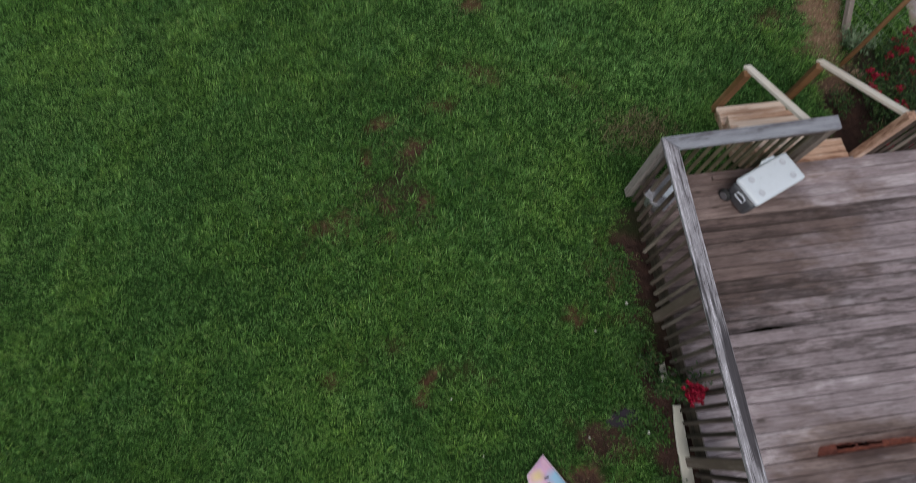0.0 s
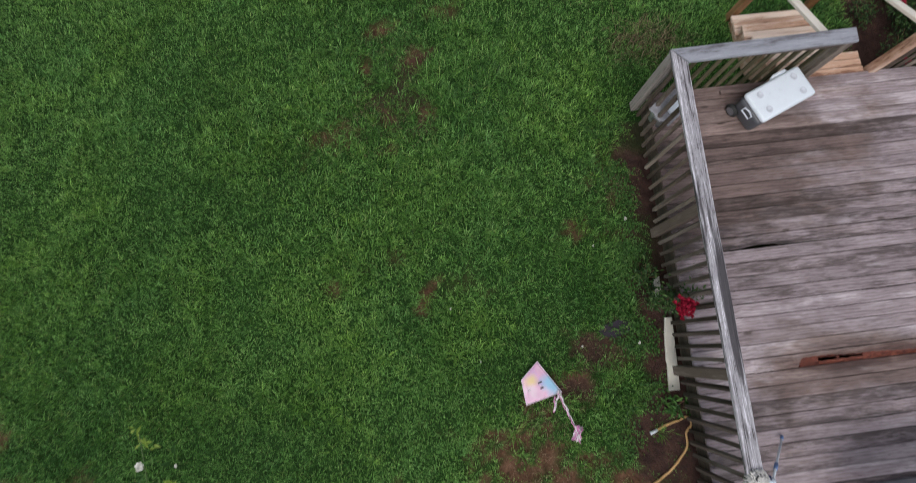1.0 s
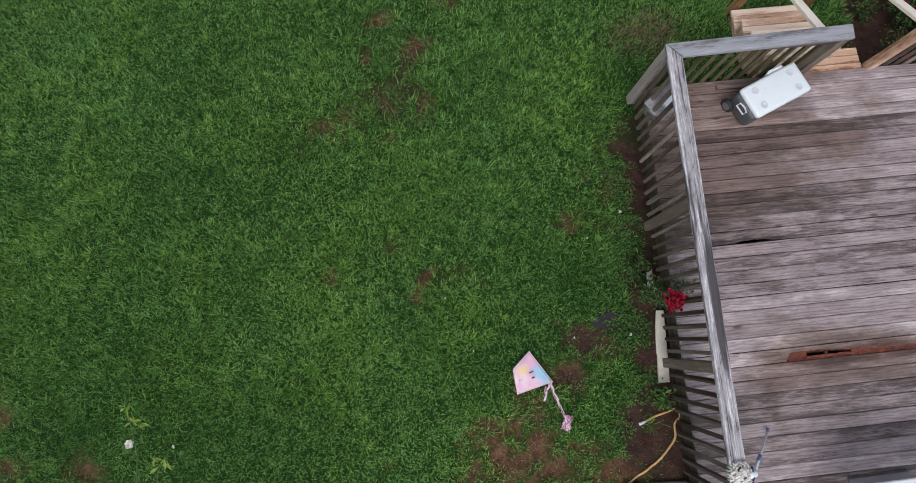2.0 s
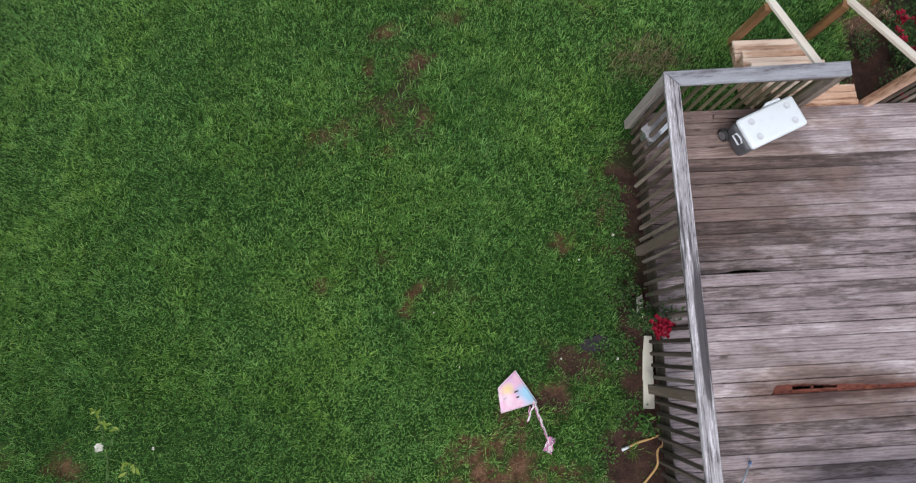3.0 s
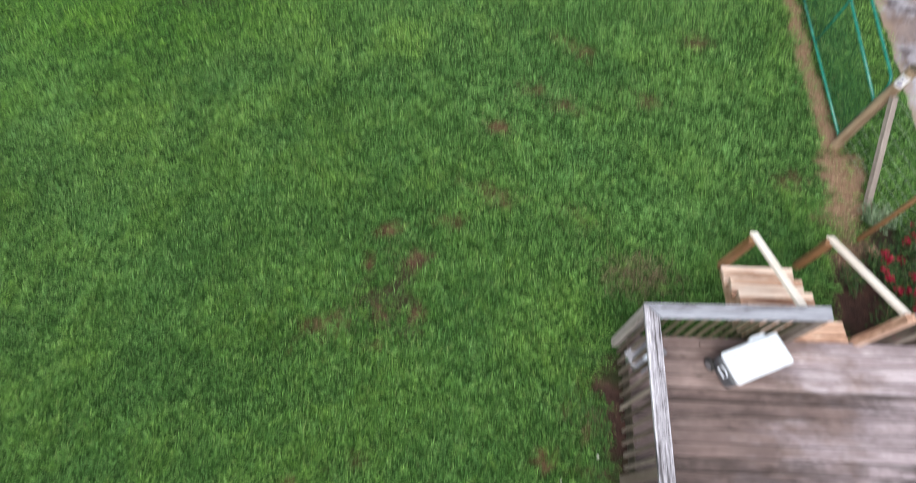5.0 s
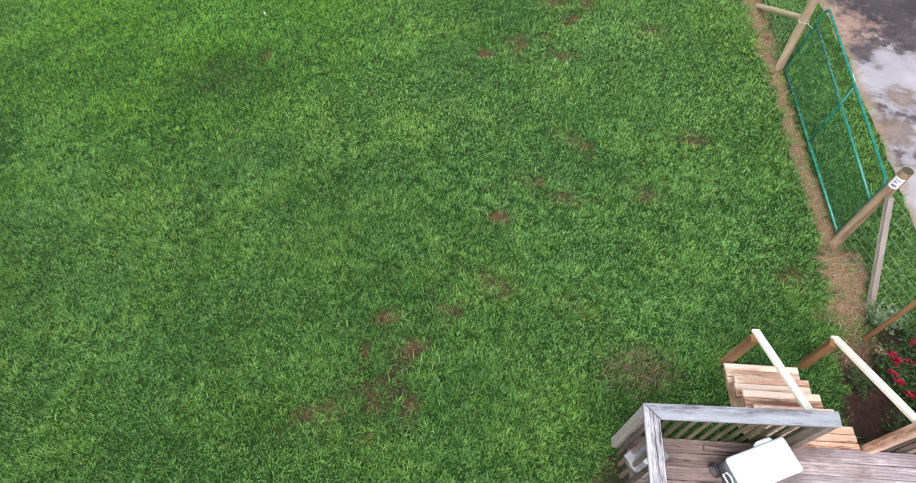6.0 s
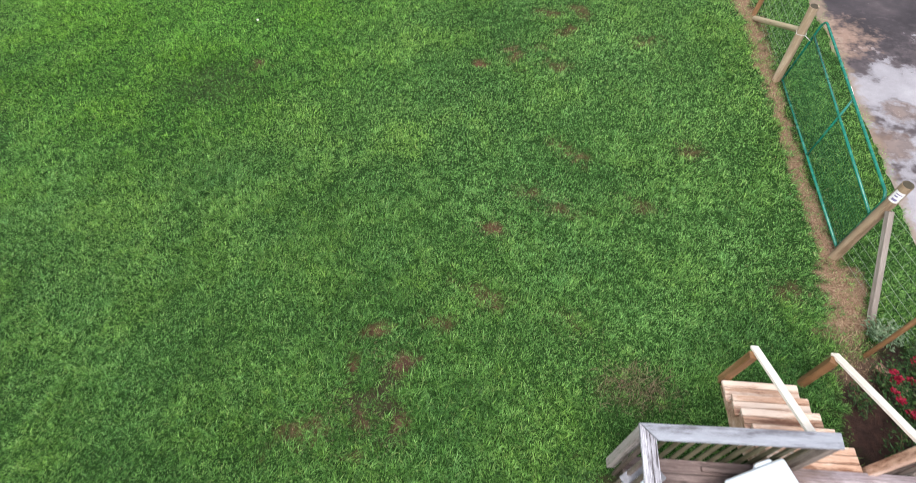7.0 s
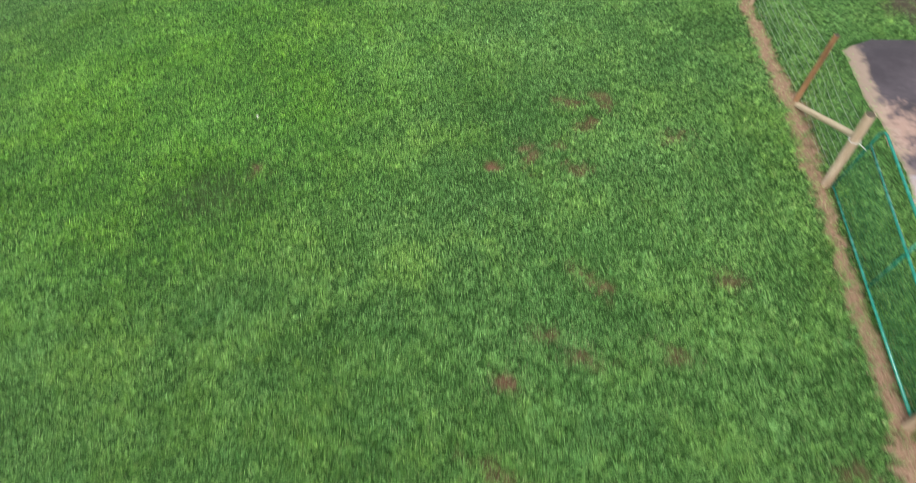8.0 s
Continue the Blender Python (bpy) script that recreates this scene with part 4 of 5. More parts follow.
def build_deck():
    rng = random.Random(4)
    for k in range(int((BACK - FRONT) / PITCH)):
        v = FRONT + (k + 0.5) * PITCH
        u0 = cap_edge(v) + 0.062
        notch = slot_notch if k == 12 else rot_notch if k == 21 else None
        shift = (lambda f: (lambda x: f(x + u0)))(notch) if notch else None
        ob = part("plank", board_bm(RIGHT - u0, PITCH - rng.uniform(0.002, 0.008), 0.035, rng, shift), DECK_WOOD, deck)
        ob.matrix_local = pose(u0, -v, TOP + rng.uniform(-0.0025, 0.0025), rng.uniform(-0.5, 0.5))
        if k == 21:
            ob["label"] = "plank with a rotted red hole"
    # rot in the broken plank, with a ragged hole left open along its middle
    def crumb(a, b, low, high):
        bm = bmesh.new()
        n = max(2, int((b - a) / 0.02))
        rows = []
        for i in range(n + 1):
            x = a + (b - a) * i / n
            y0, y1 = low(x), high(x)
            z = [-0.005 + 0.010 * noise.noise((x * 23, q * 2.7, 2)) - (0.007 if q in (1, 2) else 0) for q in range(4)]
            ys = [y0 + (y1 - y0) * q / 3 for q in range(4)]
            rows.append([bm.verts.new((x, yy, zz)) for yy, zz in zip(ys, z)] + [bm.verts.new((x, y1, -0.04)), bm.verts.new((x, y0, -0.04))])
        for p, q in zip(rows, rows[1:]):
            for k in range(6):
                bm.faces.new((p[k], q[k], q[(k + 1) % 6], p[(k + 1) % 6]))
        bm.faces.new(rows[0][::-1])
        bm.faces.new(rows[-1])
        bmesh.ops.recalc_face_normals(bm, faces=bm.faces)
        ob = part("rotten_wood", bm, ROT_WOOD, deck, "crumbling red rotten wood")
        ob.matrix_local = pose(0, -(FRONT + 22 * PITCH - 0.006), TOP)

    floor_y = lambda x: -0.004
    top_y = lambda x: max(0.006, rot_notch(x) - 0.003)
    lip = lambda x: 0.032 + 0.008 * noise.noise((x * 19, 8, 0))
    roof = lambda x: 0.06 + 0.008 * noise.noise((x * 17, 2, 0)) - 0.012 * min(1, max(0, (x - 1.45) / 0.2))
    crumb(1.065, 1.265, floor_y, top_y)
    crumb(1.265, 1.72, floor_y, lip)
    crumb(1.265, 1.72, roof, top_y)
    crumb(1.455, 1.48, lip, roof)
    crumb(1.72, 2.63, floor_y, top_y)
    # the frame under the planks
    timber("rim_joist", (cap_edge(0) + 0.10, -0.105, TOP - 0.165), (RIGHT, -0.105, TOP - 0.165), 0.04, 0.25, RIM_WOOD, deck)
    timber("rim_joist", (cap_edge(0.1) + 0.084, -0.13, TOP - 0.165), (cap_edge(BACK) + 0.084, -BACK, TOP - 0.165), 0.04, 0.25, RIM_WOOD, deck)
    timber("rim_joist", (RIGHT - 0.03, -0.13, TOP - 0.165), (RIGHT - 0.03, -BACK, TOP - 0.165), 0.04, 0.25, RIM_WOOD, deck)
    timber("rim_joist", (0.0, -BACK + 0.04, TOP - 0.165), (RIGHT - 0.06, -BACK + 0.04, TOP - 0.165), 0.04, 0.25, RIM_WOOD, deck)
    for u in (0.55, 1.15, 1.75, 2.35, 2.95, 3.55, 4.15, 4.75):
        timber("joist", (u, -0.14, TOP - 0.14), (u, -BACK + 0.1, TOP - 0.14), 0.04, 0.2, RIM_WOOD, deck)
    for u, v in ((0.6, 0.7), (2.6, 0.7), (4.7, 0.7), (0.6, 3.0), (2.6, 3.0), (4.7, 3.0), (0.6, 5.0), (2.6, 5.0), (4.7, 5.0)):
        p = DECK @ Vector((u, -v, 0))
        timber("deck_post", (u, -v, gz(p.x, p.y) - 0.1), (u, -v, TOP - 0.24), 0.09, 0.09, RIM_WOOD, deck)


build_deck()


# ---- the railing round the deck ----
def cap_board(bm, pts, thick):
    """A flat board from its outline, seen from above."""
    top = [bm.verts.new((x, y, 0)) for x, y in pts]
    low = [bm.verts.new((x, y, -thick)) for x, y in pts]
    bm.faces.new(top)
    bm.faces.new(low[::-1])
    for k in range(len(pts)):
        j = (k + 1) % len(pts)
        bm.faces.new((top[k], low[k], low[j], top[j]))
    bmesh.ops.recalc_face_normals(bm, faces=bm.faces)
    bmesh.ops.bevel(bm, geom=[e for e in bm.edges if all(abs(v.co.z) < 1e-6 for v in e.verts)], offset=0.004, segments=1, affect="EDGES")
    return bm


def baluster(parent, u, v, low, rng, mat=RAIL_WOOD):
    ob = timber("baluster", (u, -v, low + rng.uniform(-0.03, 0.02)), (u + rng.uniform(-0.004, 0.004), -v + rng.uniform(-0.004, 0.004), CAP_TOP - 0.04), 0.036, 0.036, mat, parent, bevel=0.002)
    return ob


def build_railing():
    rng = random.Random(9)
    r = thing("deck_railing", DECK, "weathered grey deck railing with flat cap and square balusters", "railing")
    W, T = 0.142, 0.038
    # the long cap lies along the piece's own x axis
    L = 5.9
    skew = math.degrees(math.atan(0.018))
    c = part("cap_rail", cap_board(bmesh.new(), [(0, 0), (L, 0), (L, W), (W, W)], T), CAP_WOOD, r, "silver-grey cap board with split dark grain")
    c.matrix_local = pose(0, 0, CAP_TOP, 0, 0, -90 - skew)
    s = part("cap_rail", cap_board(bmesh.new(), [(0.009, 0), (1.815, 0), (1.805, -W), (W + 0.009, -W)], T), BLUE_WOOD, r, "bluish grey mitred cap board")
    s.matrix_local = pose(0.0, 0.0, CAP_TOP, 0, 0, 1.2)
    posts = (0.06, 1.52, 2.98, 4.42, 5.8)
    for v in posts:
        timber("railing_post", (cap_edge(v) + 0.03, -v, 0.44), (cap_edge(v) + 0.045, -v, CAP_TOP - T), 0.095, 0.088, SILVER_POST if v < 0.1 else RAIL_WOOD, r, "silver-grey corner post" if v < 0.1 else "")
    for a, b in zip(posts, posts[1:]):
        n = round((b - a) / 0.125)
        for i in range(1, n):
            v = a + (b - a) * i / n
            baluster(r, cap_edge(v) + 0.040, v, 0.5, rng, RAIL_WOOD if v < 1.6 else SHADED_WET_RAIL)
    timber("railing_post", (1.745, -0.06, 0.4), (1.745, -0.06, CAP_TOP - T), 0.088, 0.088, RAIL_WOOD, r)
    for i in range(1, 13):
        baluster(r, 0.06 + 1.685 * i / 13, 0.048, 0.5, rng, MOSSY_WOOD)
    timber("under_rail", (0.1, -0.075, CAP_TOP - 0.085), (1.70, -0.075, CAP_TOP - 0.085), 0.036, 0.085, RAIL_WOOD, r)
    timber("under_rail", (cap_edge(0.1) + 0.08, -0.1, CAP_TOP - 0.085), (cap_edge(5.8) + 0.08, -5.8, CAP_TOP - 0.085), 0.036, 0.085, RAIL_WOOD, r)
    # the rail beyond the stairs
    q = thing("deck_railing", DECK, "weathered deck railing beside the stair head", "railing")
    timber("railing_post", (2.56, -0.05, 0.42), (2.56, -0.05, CAP_TOP - 0.0), 0.09, 0.09, NEW_WOOD, q, "pinkish new timber newel post")
    timber("railing_post", (5.1, -0.05, 0.42), (5.1, -0.05, CAP_TOP - T), 0.088, 0.088, RAIL_WOOD, q)
    timber("cap_rail", (2.62, -0.07, CAP_TOP - T / 2), (5.2, -0.07, CAP_TOP - T / 2), W, T, CAP_WOOD, q)
    for i in range(1, 20):
        baluster(q, 2.62 + 2.45 * i / 20, 0.048, 0.5, rng)


build_railing()


# ---- the stairs ----
def build_stairs():
    rng = random.Random(21)
    st = thing("stairs", DECK, "new raw timber stairs with pale handrails down to the lawn", "stairs")
    u0, u1 = 1.53, 2.41
    fronts, tops = (-1.07, -0.85, -0.63, -0.41, -0.18), (0.19, 0.34, 0.49, 0.645, 0.795)
    for k, (f, z) in enumerate(zip(fronts, tops)):
        e = 0.06 if k == 4 else 0.0
        for j in range(3):
            v = f + 0.046 + j * 0.087
            ob = timber("tread_board", (u0 + rng.uniform(-0.01, 0.006), -v, z - 0.019), (u1 + e + rng.uniform(-0.006, 0.01), -v, z - 0.019), 0.08, 0.038, NEW_WOOD, st)
        timber("riser_board", (u0 + 0.02, -(f + 0.03), z - 0.095), (u1 - 0.02, -(f + 0.03), z - 0.095), 0.02, 0.11, NEW_WOOD, st)
    for u in (u0 + 0.06, (u0 + u1) / 2, u1 - 0.06):
        bm = bmesh.new()
        prof = [(-fronts[0] - 0.02, -0.08)]
        for f, z in zip(fronts, tops):
            prof += [(-f - 0.02, z - 0.04), (-f - 0.235, z - 0.04)]
        prof += [(0.0 - 0.06, 0.5), (0.25, 0.16), (0.6, -0.1)]
        a = [bm.verts.new((u - 0.019, y, z)) for y, z in prof]
        b = [bm.verts.new((u + 0.019, y, z)) for y, z in prof]
        bm.faces.new(a)
        bm.faces.new(b[::-1])
        for k in range(len(prof)):
            j = (k + 1) % len(prof)
            bm.faces.new((a[k], b[k], b[j], a[j]))
        bmesh.ops.recalc_face_normals(bm, faces=bm.faces)
        part("stringer", bm, NEW_WOOD, st)
    for u, z1, zt, vt in ((1.66, 0.76, 1.44, 0.0), (2.56, 0.765, 1.55, 0.0)):
        timber("stair_post", (u - 0.075 if u < 2 else u - 0.03, 1.135, -0.15), (u - 0.02, 1.13, z1 + 0.04), 0.088, 0.088, RED_WOOD, st, "reddish treated stair post")
        timber("handrail", (u + 0.03, 1.25 if u < 2 else 1.225, z1), (u + 0.03, vt + 0.01, zt), 0.088, 0.038, PALE_WOOD, st, "pale bare pine handrail")


build_stairs()


# ---- the gate and fence ----
def build_gate():
    a, b = Vector((5.06, 6.83, gz(5.06, 6.83))), Vector((4.97, 10.72, gz(4.97, 10.72)))
    g = thing("gate", Matrix.Translation((a + b) / 2), "green painted tubular steel farm gate with wire mesh", "gate")
    o = (a + b) / 2
    rise = lambda h: 0.22 if h < 0.9 else 0.22 - 0.1 * min(1, (h - 0.9) / 0.2)
    at = lambda f, h: a.lerp(b, f) + Vector((0.1 * f * h / 1.2, 0, h * (1 + rise(h) * f) if h > 0.2 else h)) - o
    R, H, M, B = 0.021, 1.22, 0.86, 0.09
    f = 0.14 / (b - a).length
    arc = lambda f0, s: [at(f0 + s * f * (1 - math.cos(t)), H - 0.14 + 0.14 * math.sin(t)) for t in (0, 0.4, 0.8, 1.2, math.pi / 2)]
    loop = [at(0, B)] + arc(0, 1) + arc(1, -1)[::-1] + [at(1, B)]
    part("gate_frame", tube(bmesh.new(), loop, R, 10), GREEN_STEEL, g, smooth=True)
    part("gate_rail", tube(bmesh.new(), [at(0, B), at(1, B)], R, 10), GREEN_STEEL, g, smooth=True)
    part("gate_rail", tube(bmesh.new(), [at(0, M), at(1, M)], R, 10), GREEN_STEEL, g, smooth=True)
    part("gate_upright", tube(bmesh.new(), [at(0.485, B), at(0.485, H)], 0.019, 10), GREEN_STEEL, g, smooth=True)
    bm = bmesh.new()
    for k in range(1, 78):
        tube(bm, [at(k / 78, B), at(k / 78, M)], 0.0017, 4, caps=False)
    for k in range(1, 16):
        tube(bm, [at(0, B + (M - B) * k / 16), at(1, B + (M - B) * k / 16)], 0.0017, 4, caps=False)
    part("wire_mesh", bm, GREEN_WIRE, g, "fine green wire mesh")
    bm = box(bmesh.new(), (0.012, 0.17, 0.035), Matrix.Translation(at(0.53, H + 0.0) + Vector((0.014, 0, 0))), 0.003)
    part("gate_plate", bm, PAPER, g, "small white plate")


def round_post(name, x, y, r, top, label, lean=(0, 0), mat=None):
    z = gz(x, y)
    e = thing(name, Matrix.Translation((x, y, z)), label, "fence post", "fence posts")
    rng = random.Random(int(x * 100 + y * 10))
    pts = [(lean[0] * f + rng.uniform(-0.004, 0.004), lean[1] * f, -0.2 + (top + 0.2) * f) for f in (0, 0.2, 0.4, 0.6, 0.8, 0.97, 1.0)]
    shaft = part("post_shaft", tube(bmesh.new(), [(p[2], p[1], -p[0]) for p in pts], r, 16), mat or POST_WOOD, e, smooth=False)
    shaft.matrix_local = pose(0, 0, 0, 0, -90, 0)
    cap = bmesh.new()
    bmesh.ops.create_circle(cap, cap_ends=True, segments=16, radius=r * 0.97, matrix=Matrix.Translation((lean[0], lean[1], top + 0.003)))
    part("end_grain", cap, END_GRAIN, e, "dark weathered end grain")
    return e


def build_fence():
    near = round_post("fence_post", 5.07, 6.74, 0.07, 1.56, "stout round wooden gate post with a white tag")
    tag = bmesh.new()
    rows = []
    for k in range(7):
        t = radians(180 + 17 * k)
        rows.append([tag.verts.new((0.073 * math.cos(t), 0.073 * math.sin(t), z)) for z in (1.29, 1.47)])
    for p, q in zip(rows, rows[1:]):
        tag.faces.new((p[0], q[0], q[1], p[1]))
    part("tag", tag, PAPER, near, "white paper tag with dark bars")
    for z, h, a0, a1 in ((1.425, 0.014, 205, 262), (1.385, 0.02, 205, 240), (1.32, 0.035, 208, 258)):
        bars = bmesh.new()
        rows = []
        for k in range(6):
            t = radians(a0 + (a1 - a0) * k / 5)
            rows.append([bars.verts.new((0.0745 * math.cos(t), 0.0745 * math.sin(t), zz)) for zz in (z, z + h)])
        for p, q in zip(rows, rows[1:]):
            bars.faces.new((p[0], q[0], q[1], p[1]))
        part("tag_bar", bars, TAG_INK, near, "dull violet printed bar")
    far = round_post("fence_post", 4.95, 10.84, 0.075, 1.5, "stout round wooden gate post with a white tie", (-0.1, 0))
    tie = bmesh.new()
    tube(tie, [(0.085 * math.cos(t) - 0.066, 0.085 * math.sin(t), 1.0 + 0.01 * math.sin(3 * t)) for t in (2 * math.pi * k / 14 for k in range(15))], 0.004, 6)
    tube(tie, [(-0.02, -0.07, 1.0), (0.02, -0.14, 1.0), (0.05, -0.2, 1.0)], 0.004, 6)
    part("tie", tie, COTTON, far, "white cord tied round the post")
    round_post("fence_post", 4.86, 13.1, 0.05, 1.4, "thin reddish brown round fence post", (0.05, 0.0), RED_WOOD)
    round_post("fence_post", 4.5, 16.6, 0.05, 1.4, "thin round wooden fence post")
    round_post("fence_post", 5.85, 4.35, 0.05, 1.35, "thin round wooden fence post")
    # slanted braces
    for p, q, r in (((5.30, 5.66), (5.09, 6.66, 1.14), 0.045), ((4.85, 12.92), (4.94, 10.95, 0.98), 0.05)):
        z = gz(*p)
        e = thing("fence_brace", Matrix.Translation((*p, z)), "pale slanting timber brace leaning on the gate post", "fence brace", "fence braces")
        end = Vector((q[0] - p[0], q[1] - p[1], gz(q[0], q[1]) + q[2] - z))
        if r < 0.05:
            timber("brace_timber", Vector((0, 0, -0.08)), end, 0.075, 0.075, POST_GREY, e)
        else:
            ob = part("brace_timber", tube(bmesh.new(), [(0, 0, 0), ((end.length) * 0.5, 0, 0), (end.length, 0, 0)], r, 12), BRACE_WOOD, e)
            ob.matrix_local = end.to_track_quat("X", "Z").to_matrix().to_4x4()
    # woven wire on both sides of the gate
    for run in ([(5.07, 6.74), (5.85, 4.35), (6.4, 2.6)], [(4.95, 10.84), (4.86, 13.1), (4.5, 16.6), (4.0, 21.0)]):
        e = thing("wire_fence", Matrix.Translation((*run[0], gz(*run[0]))), "sagging galvanised woven wire fence", "fence")
        base = Vector((*run[0], gz(*run[0])))
        for h in (0.04, 0.16, 0.29, 0.43, 0.58, 0.75, 0.93, 1.12):
            bm = bmesh.new()
            pts = []
            for (ax, ay), (bx, by) in zip(run, run[1:]):
                for k in range(8):
                    f = k / 8
                    x, y = ax + (bx - ax) * f, ay + (by - ay) * f
                    pts.append(Vector((x + 0.06, y, gz(x, y) + h - 0.05 * math.sin(math.pi * f))) - base)
            tube(bm, pts, 0.0018, 5, caps=False)
            part("wire", bm, WIRE, e)
        bm = bmesh.new()
        for (ax, ay), (bx, by) in zip(run, run[1:]):
            n = int(math.hypot(bx - ax, by - ay) / 0.16)
            for k in range(1, n):
                f = k / n
                x, y = ax + (bx - ax) * f, ay + (by - ay) * f
                s = 0.05 * math.sin(math.pi * f)
                tube(bm, [Vector((x + 0.06, y, gz(x, y) + 0.04 - s)) - base, Vector((x + 0.06, y, gz(x, y) + 1.12 - s)) - base], 0.0011, 4, caps=False)
        tagged(part("stay_wires", bm, WIRE, e), kind="stuff")


build_gate()
build_fence()


# ---- things on the deck ----
def build_cooler():
    c = thing("cooler", pose(3.12, 3.03, TOP, 0, 0, 28.5), "grey wheeled cooler with a white lid, on the deck", "cooler")
    L, W, H = 0.645, 0.325, 0.275
    bm = box(bmesh.new(), (L + 0.03, W, H), Matrix.Translation((-0.015, 0, H / 2 + 0.03)), 0.045, 3)
    for v in bm.verts:
        k = 0.93 + 0.07 * (v.co.z / H)
        v.co.x, v.co.y = v.co.x * k, v.co.y * k
    part("body", bm, COOLER_GREY, c, "dark grey plastic tub", True)
    bm = box(bmesh.new(), (L + 0.02, W + 0.02, 0.075), Matrix.Translation((0, 0, H + 0.06)), 0.035, 4)
    part("lid", bm, COOLER_WHITE, c, "glossy white lid", True)
    lid = c.children[-1]
    for x, y in ((-0.21, 0.085), (0.21, 0.085), (-0.21, -0.085), (0.21, -0.085)):
        cup = bmesh.new()
        prof = [(0.036, 0.0), (0.033, 0.0025), (0.028, -0.001), (0.0, -0.001)]
        rings = [[cup.verts.new((x + r * math.cos(t), y + r * math.sin(t), H + 0.1015 + z)) for t in (2 * math.pi * k / 18 for k in range(18))] for r, z in prof[:3]]
        for a, b in zip(rings, rings[1:]):
            for k in range(18):
                cup.faces.new((a[k], a[(k + 1) % 18], b[(k + 1) % 18], b[k]))
        cup.faces.new(rings[-1])
        part("cup_holder", cup, COOLER_CUP, lid, "shallow grey cup ring", True)
    for s in (-1, 1):
        bm = bmesh.new()
        x = s * (L / 2 - 0.005) - 0.025
        tube(bm, [(x, 0.0, 0.285), (x + s * 0.012, -0.055, 0.283), (x + s * 0.046, -0.055, 0.265), (x + s * 0.048, 0.055, 0.265), (x + s * 0.012, 0.055, 0.283), (x, 0.0, 0.285)], 0.009, 8)
        part("handle", bm, COOLER_CUP if s < 0 else COOLER_GREY, c, "pale swing handle" if s < 0 else "")
    for end in (-1, 1):
        x = end * (L / 2 + 0.008) - 0.02
        bm = bmesh.new()
        bmesh.ops.create_cone(bm, cap_ends=True, segments=24, radius1=0.072, radius2=0.072, depth=0.045, matrix=pose(x, 0.125, 0.072, 0, 90))
        bmesh.ops.bevel(bm, geom=[e for e in bm.edges if len(e.link_faces[0].verts) > 4 or len(e.link_faces[1].verts) > 4], offset=0.008, segments=2, affect="EDGES")
        wheel = part("wheel", bm, RUBBER, c, "black wheel", True)
        bm = bmesh.new()
        bmesh.ops.create_cone(bm, cap_ends=True, segments=20, radius1=0.047, radius2=0.047, depth=0.054, matrix=pose(x, 0.125, 0.072, 0, 90))
        part("hub", bm, COOLER_HUB, wheel, "grey hub")
    bm = bmesh.new()
    tube(bm, [(0.04, 0.15, 0.25), (0.04, 0.18, 0.31), (0.06, 0.195, 0.325), (0.20, 0.19, 0.325), (0.22, 0.18, 0.31), (0.22, 0.15, 0.25)], 0.018, 8)
    part("tow_handle", bm, COOLER_WHITE, c, "white tow handle folded against the back", True)


build_cooler()


def build_bin():
    b = thing("storage_bin", DECK @ pose(0.165, -0.33, TOP, 0, 0, 38), "lidded frosted grey plastic bin in the deck corner", "bin")
    bm = bmesh.new()
    prof = [((0.14, 0.095), 0.0), ((0.172, 0.122), 0.225), ((0.178, 0.128), 0.232)]
    rings = []
    for (a, c), z in prof:
        rings.append([bm.verts.new((a * abs(math.cos(t)) ** 0.4 * math.copysign(1, math.cos(t)), c * abs(math.sin(t)) ** 0.4 * math.copysign(1, math.sin(t)), z)) for t in (2 * math.pi * (k + 0.5) / 24 for k in range(24))])
    for p, q in zip(rings, rings[1:]):
        for k in range(24):
            bm.faces.new((p[k], p[(k + 1) % 24], q[(k + 1) % 24], q[k]))
    bm.faces.new(rings[0][::-1])
    bm.faces.new(rings[-1])
    part("tub", bm, FROSTED, b, "frosted grey plastic tub", True)
    part("bin_lid", box(bmesh.new(), (0.37, 0.265, 0.022), Matrix.Translation((0, 0, 0.2435)), 0.01, 2), SMOKED, b, "smoky grey lid", True)
    for x in (-0.186, 0.186):
        part("clasp", box(bmesh.new(), (0.022, 0.09, 0.05), Matrix.Translation((x, 0, 0.23)), 0.006, 2), SMOKED, b, "", True)
    p = thing("plastic_box", DECK @ pose(0.18, -0.34, TOP + 0.2555, 0, 0, 34), "flat white plastic box lying on the frosted bin", "box")
    part("box_body", box(bmesh.new(), (0.17, 0.085, 0.05), Matrix.Translation((0, 0, 0.025)), 0.012, 2), COOLER_WHITE, p, smooth=True)
    part("box_lid", box(bmesh.new(), (0.178, 0.093, 0.016), Matrix.Translation((0, 0, 0.056)), 0.006, 2), COOLER_WHITE, p, "white lid", True)


build_bin()

t = thing("loose_board", DECK @ pose(0.83, -0.155, TOP + 0.022, 0, 0, -1.5), "short weathered board lying along the deck edge", "board")
timber("board_timber", (0, 0, 0), (0.72, 0, 0), 0.042, 0.038, DECK_WOOD, t)


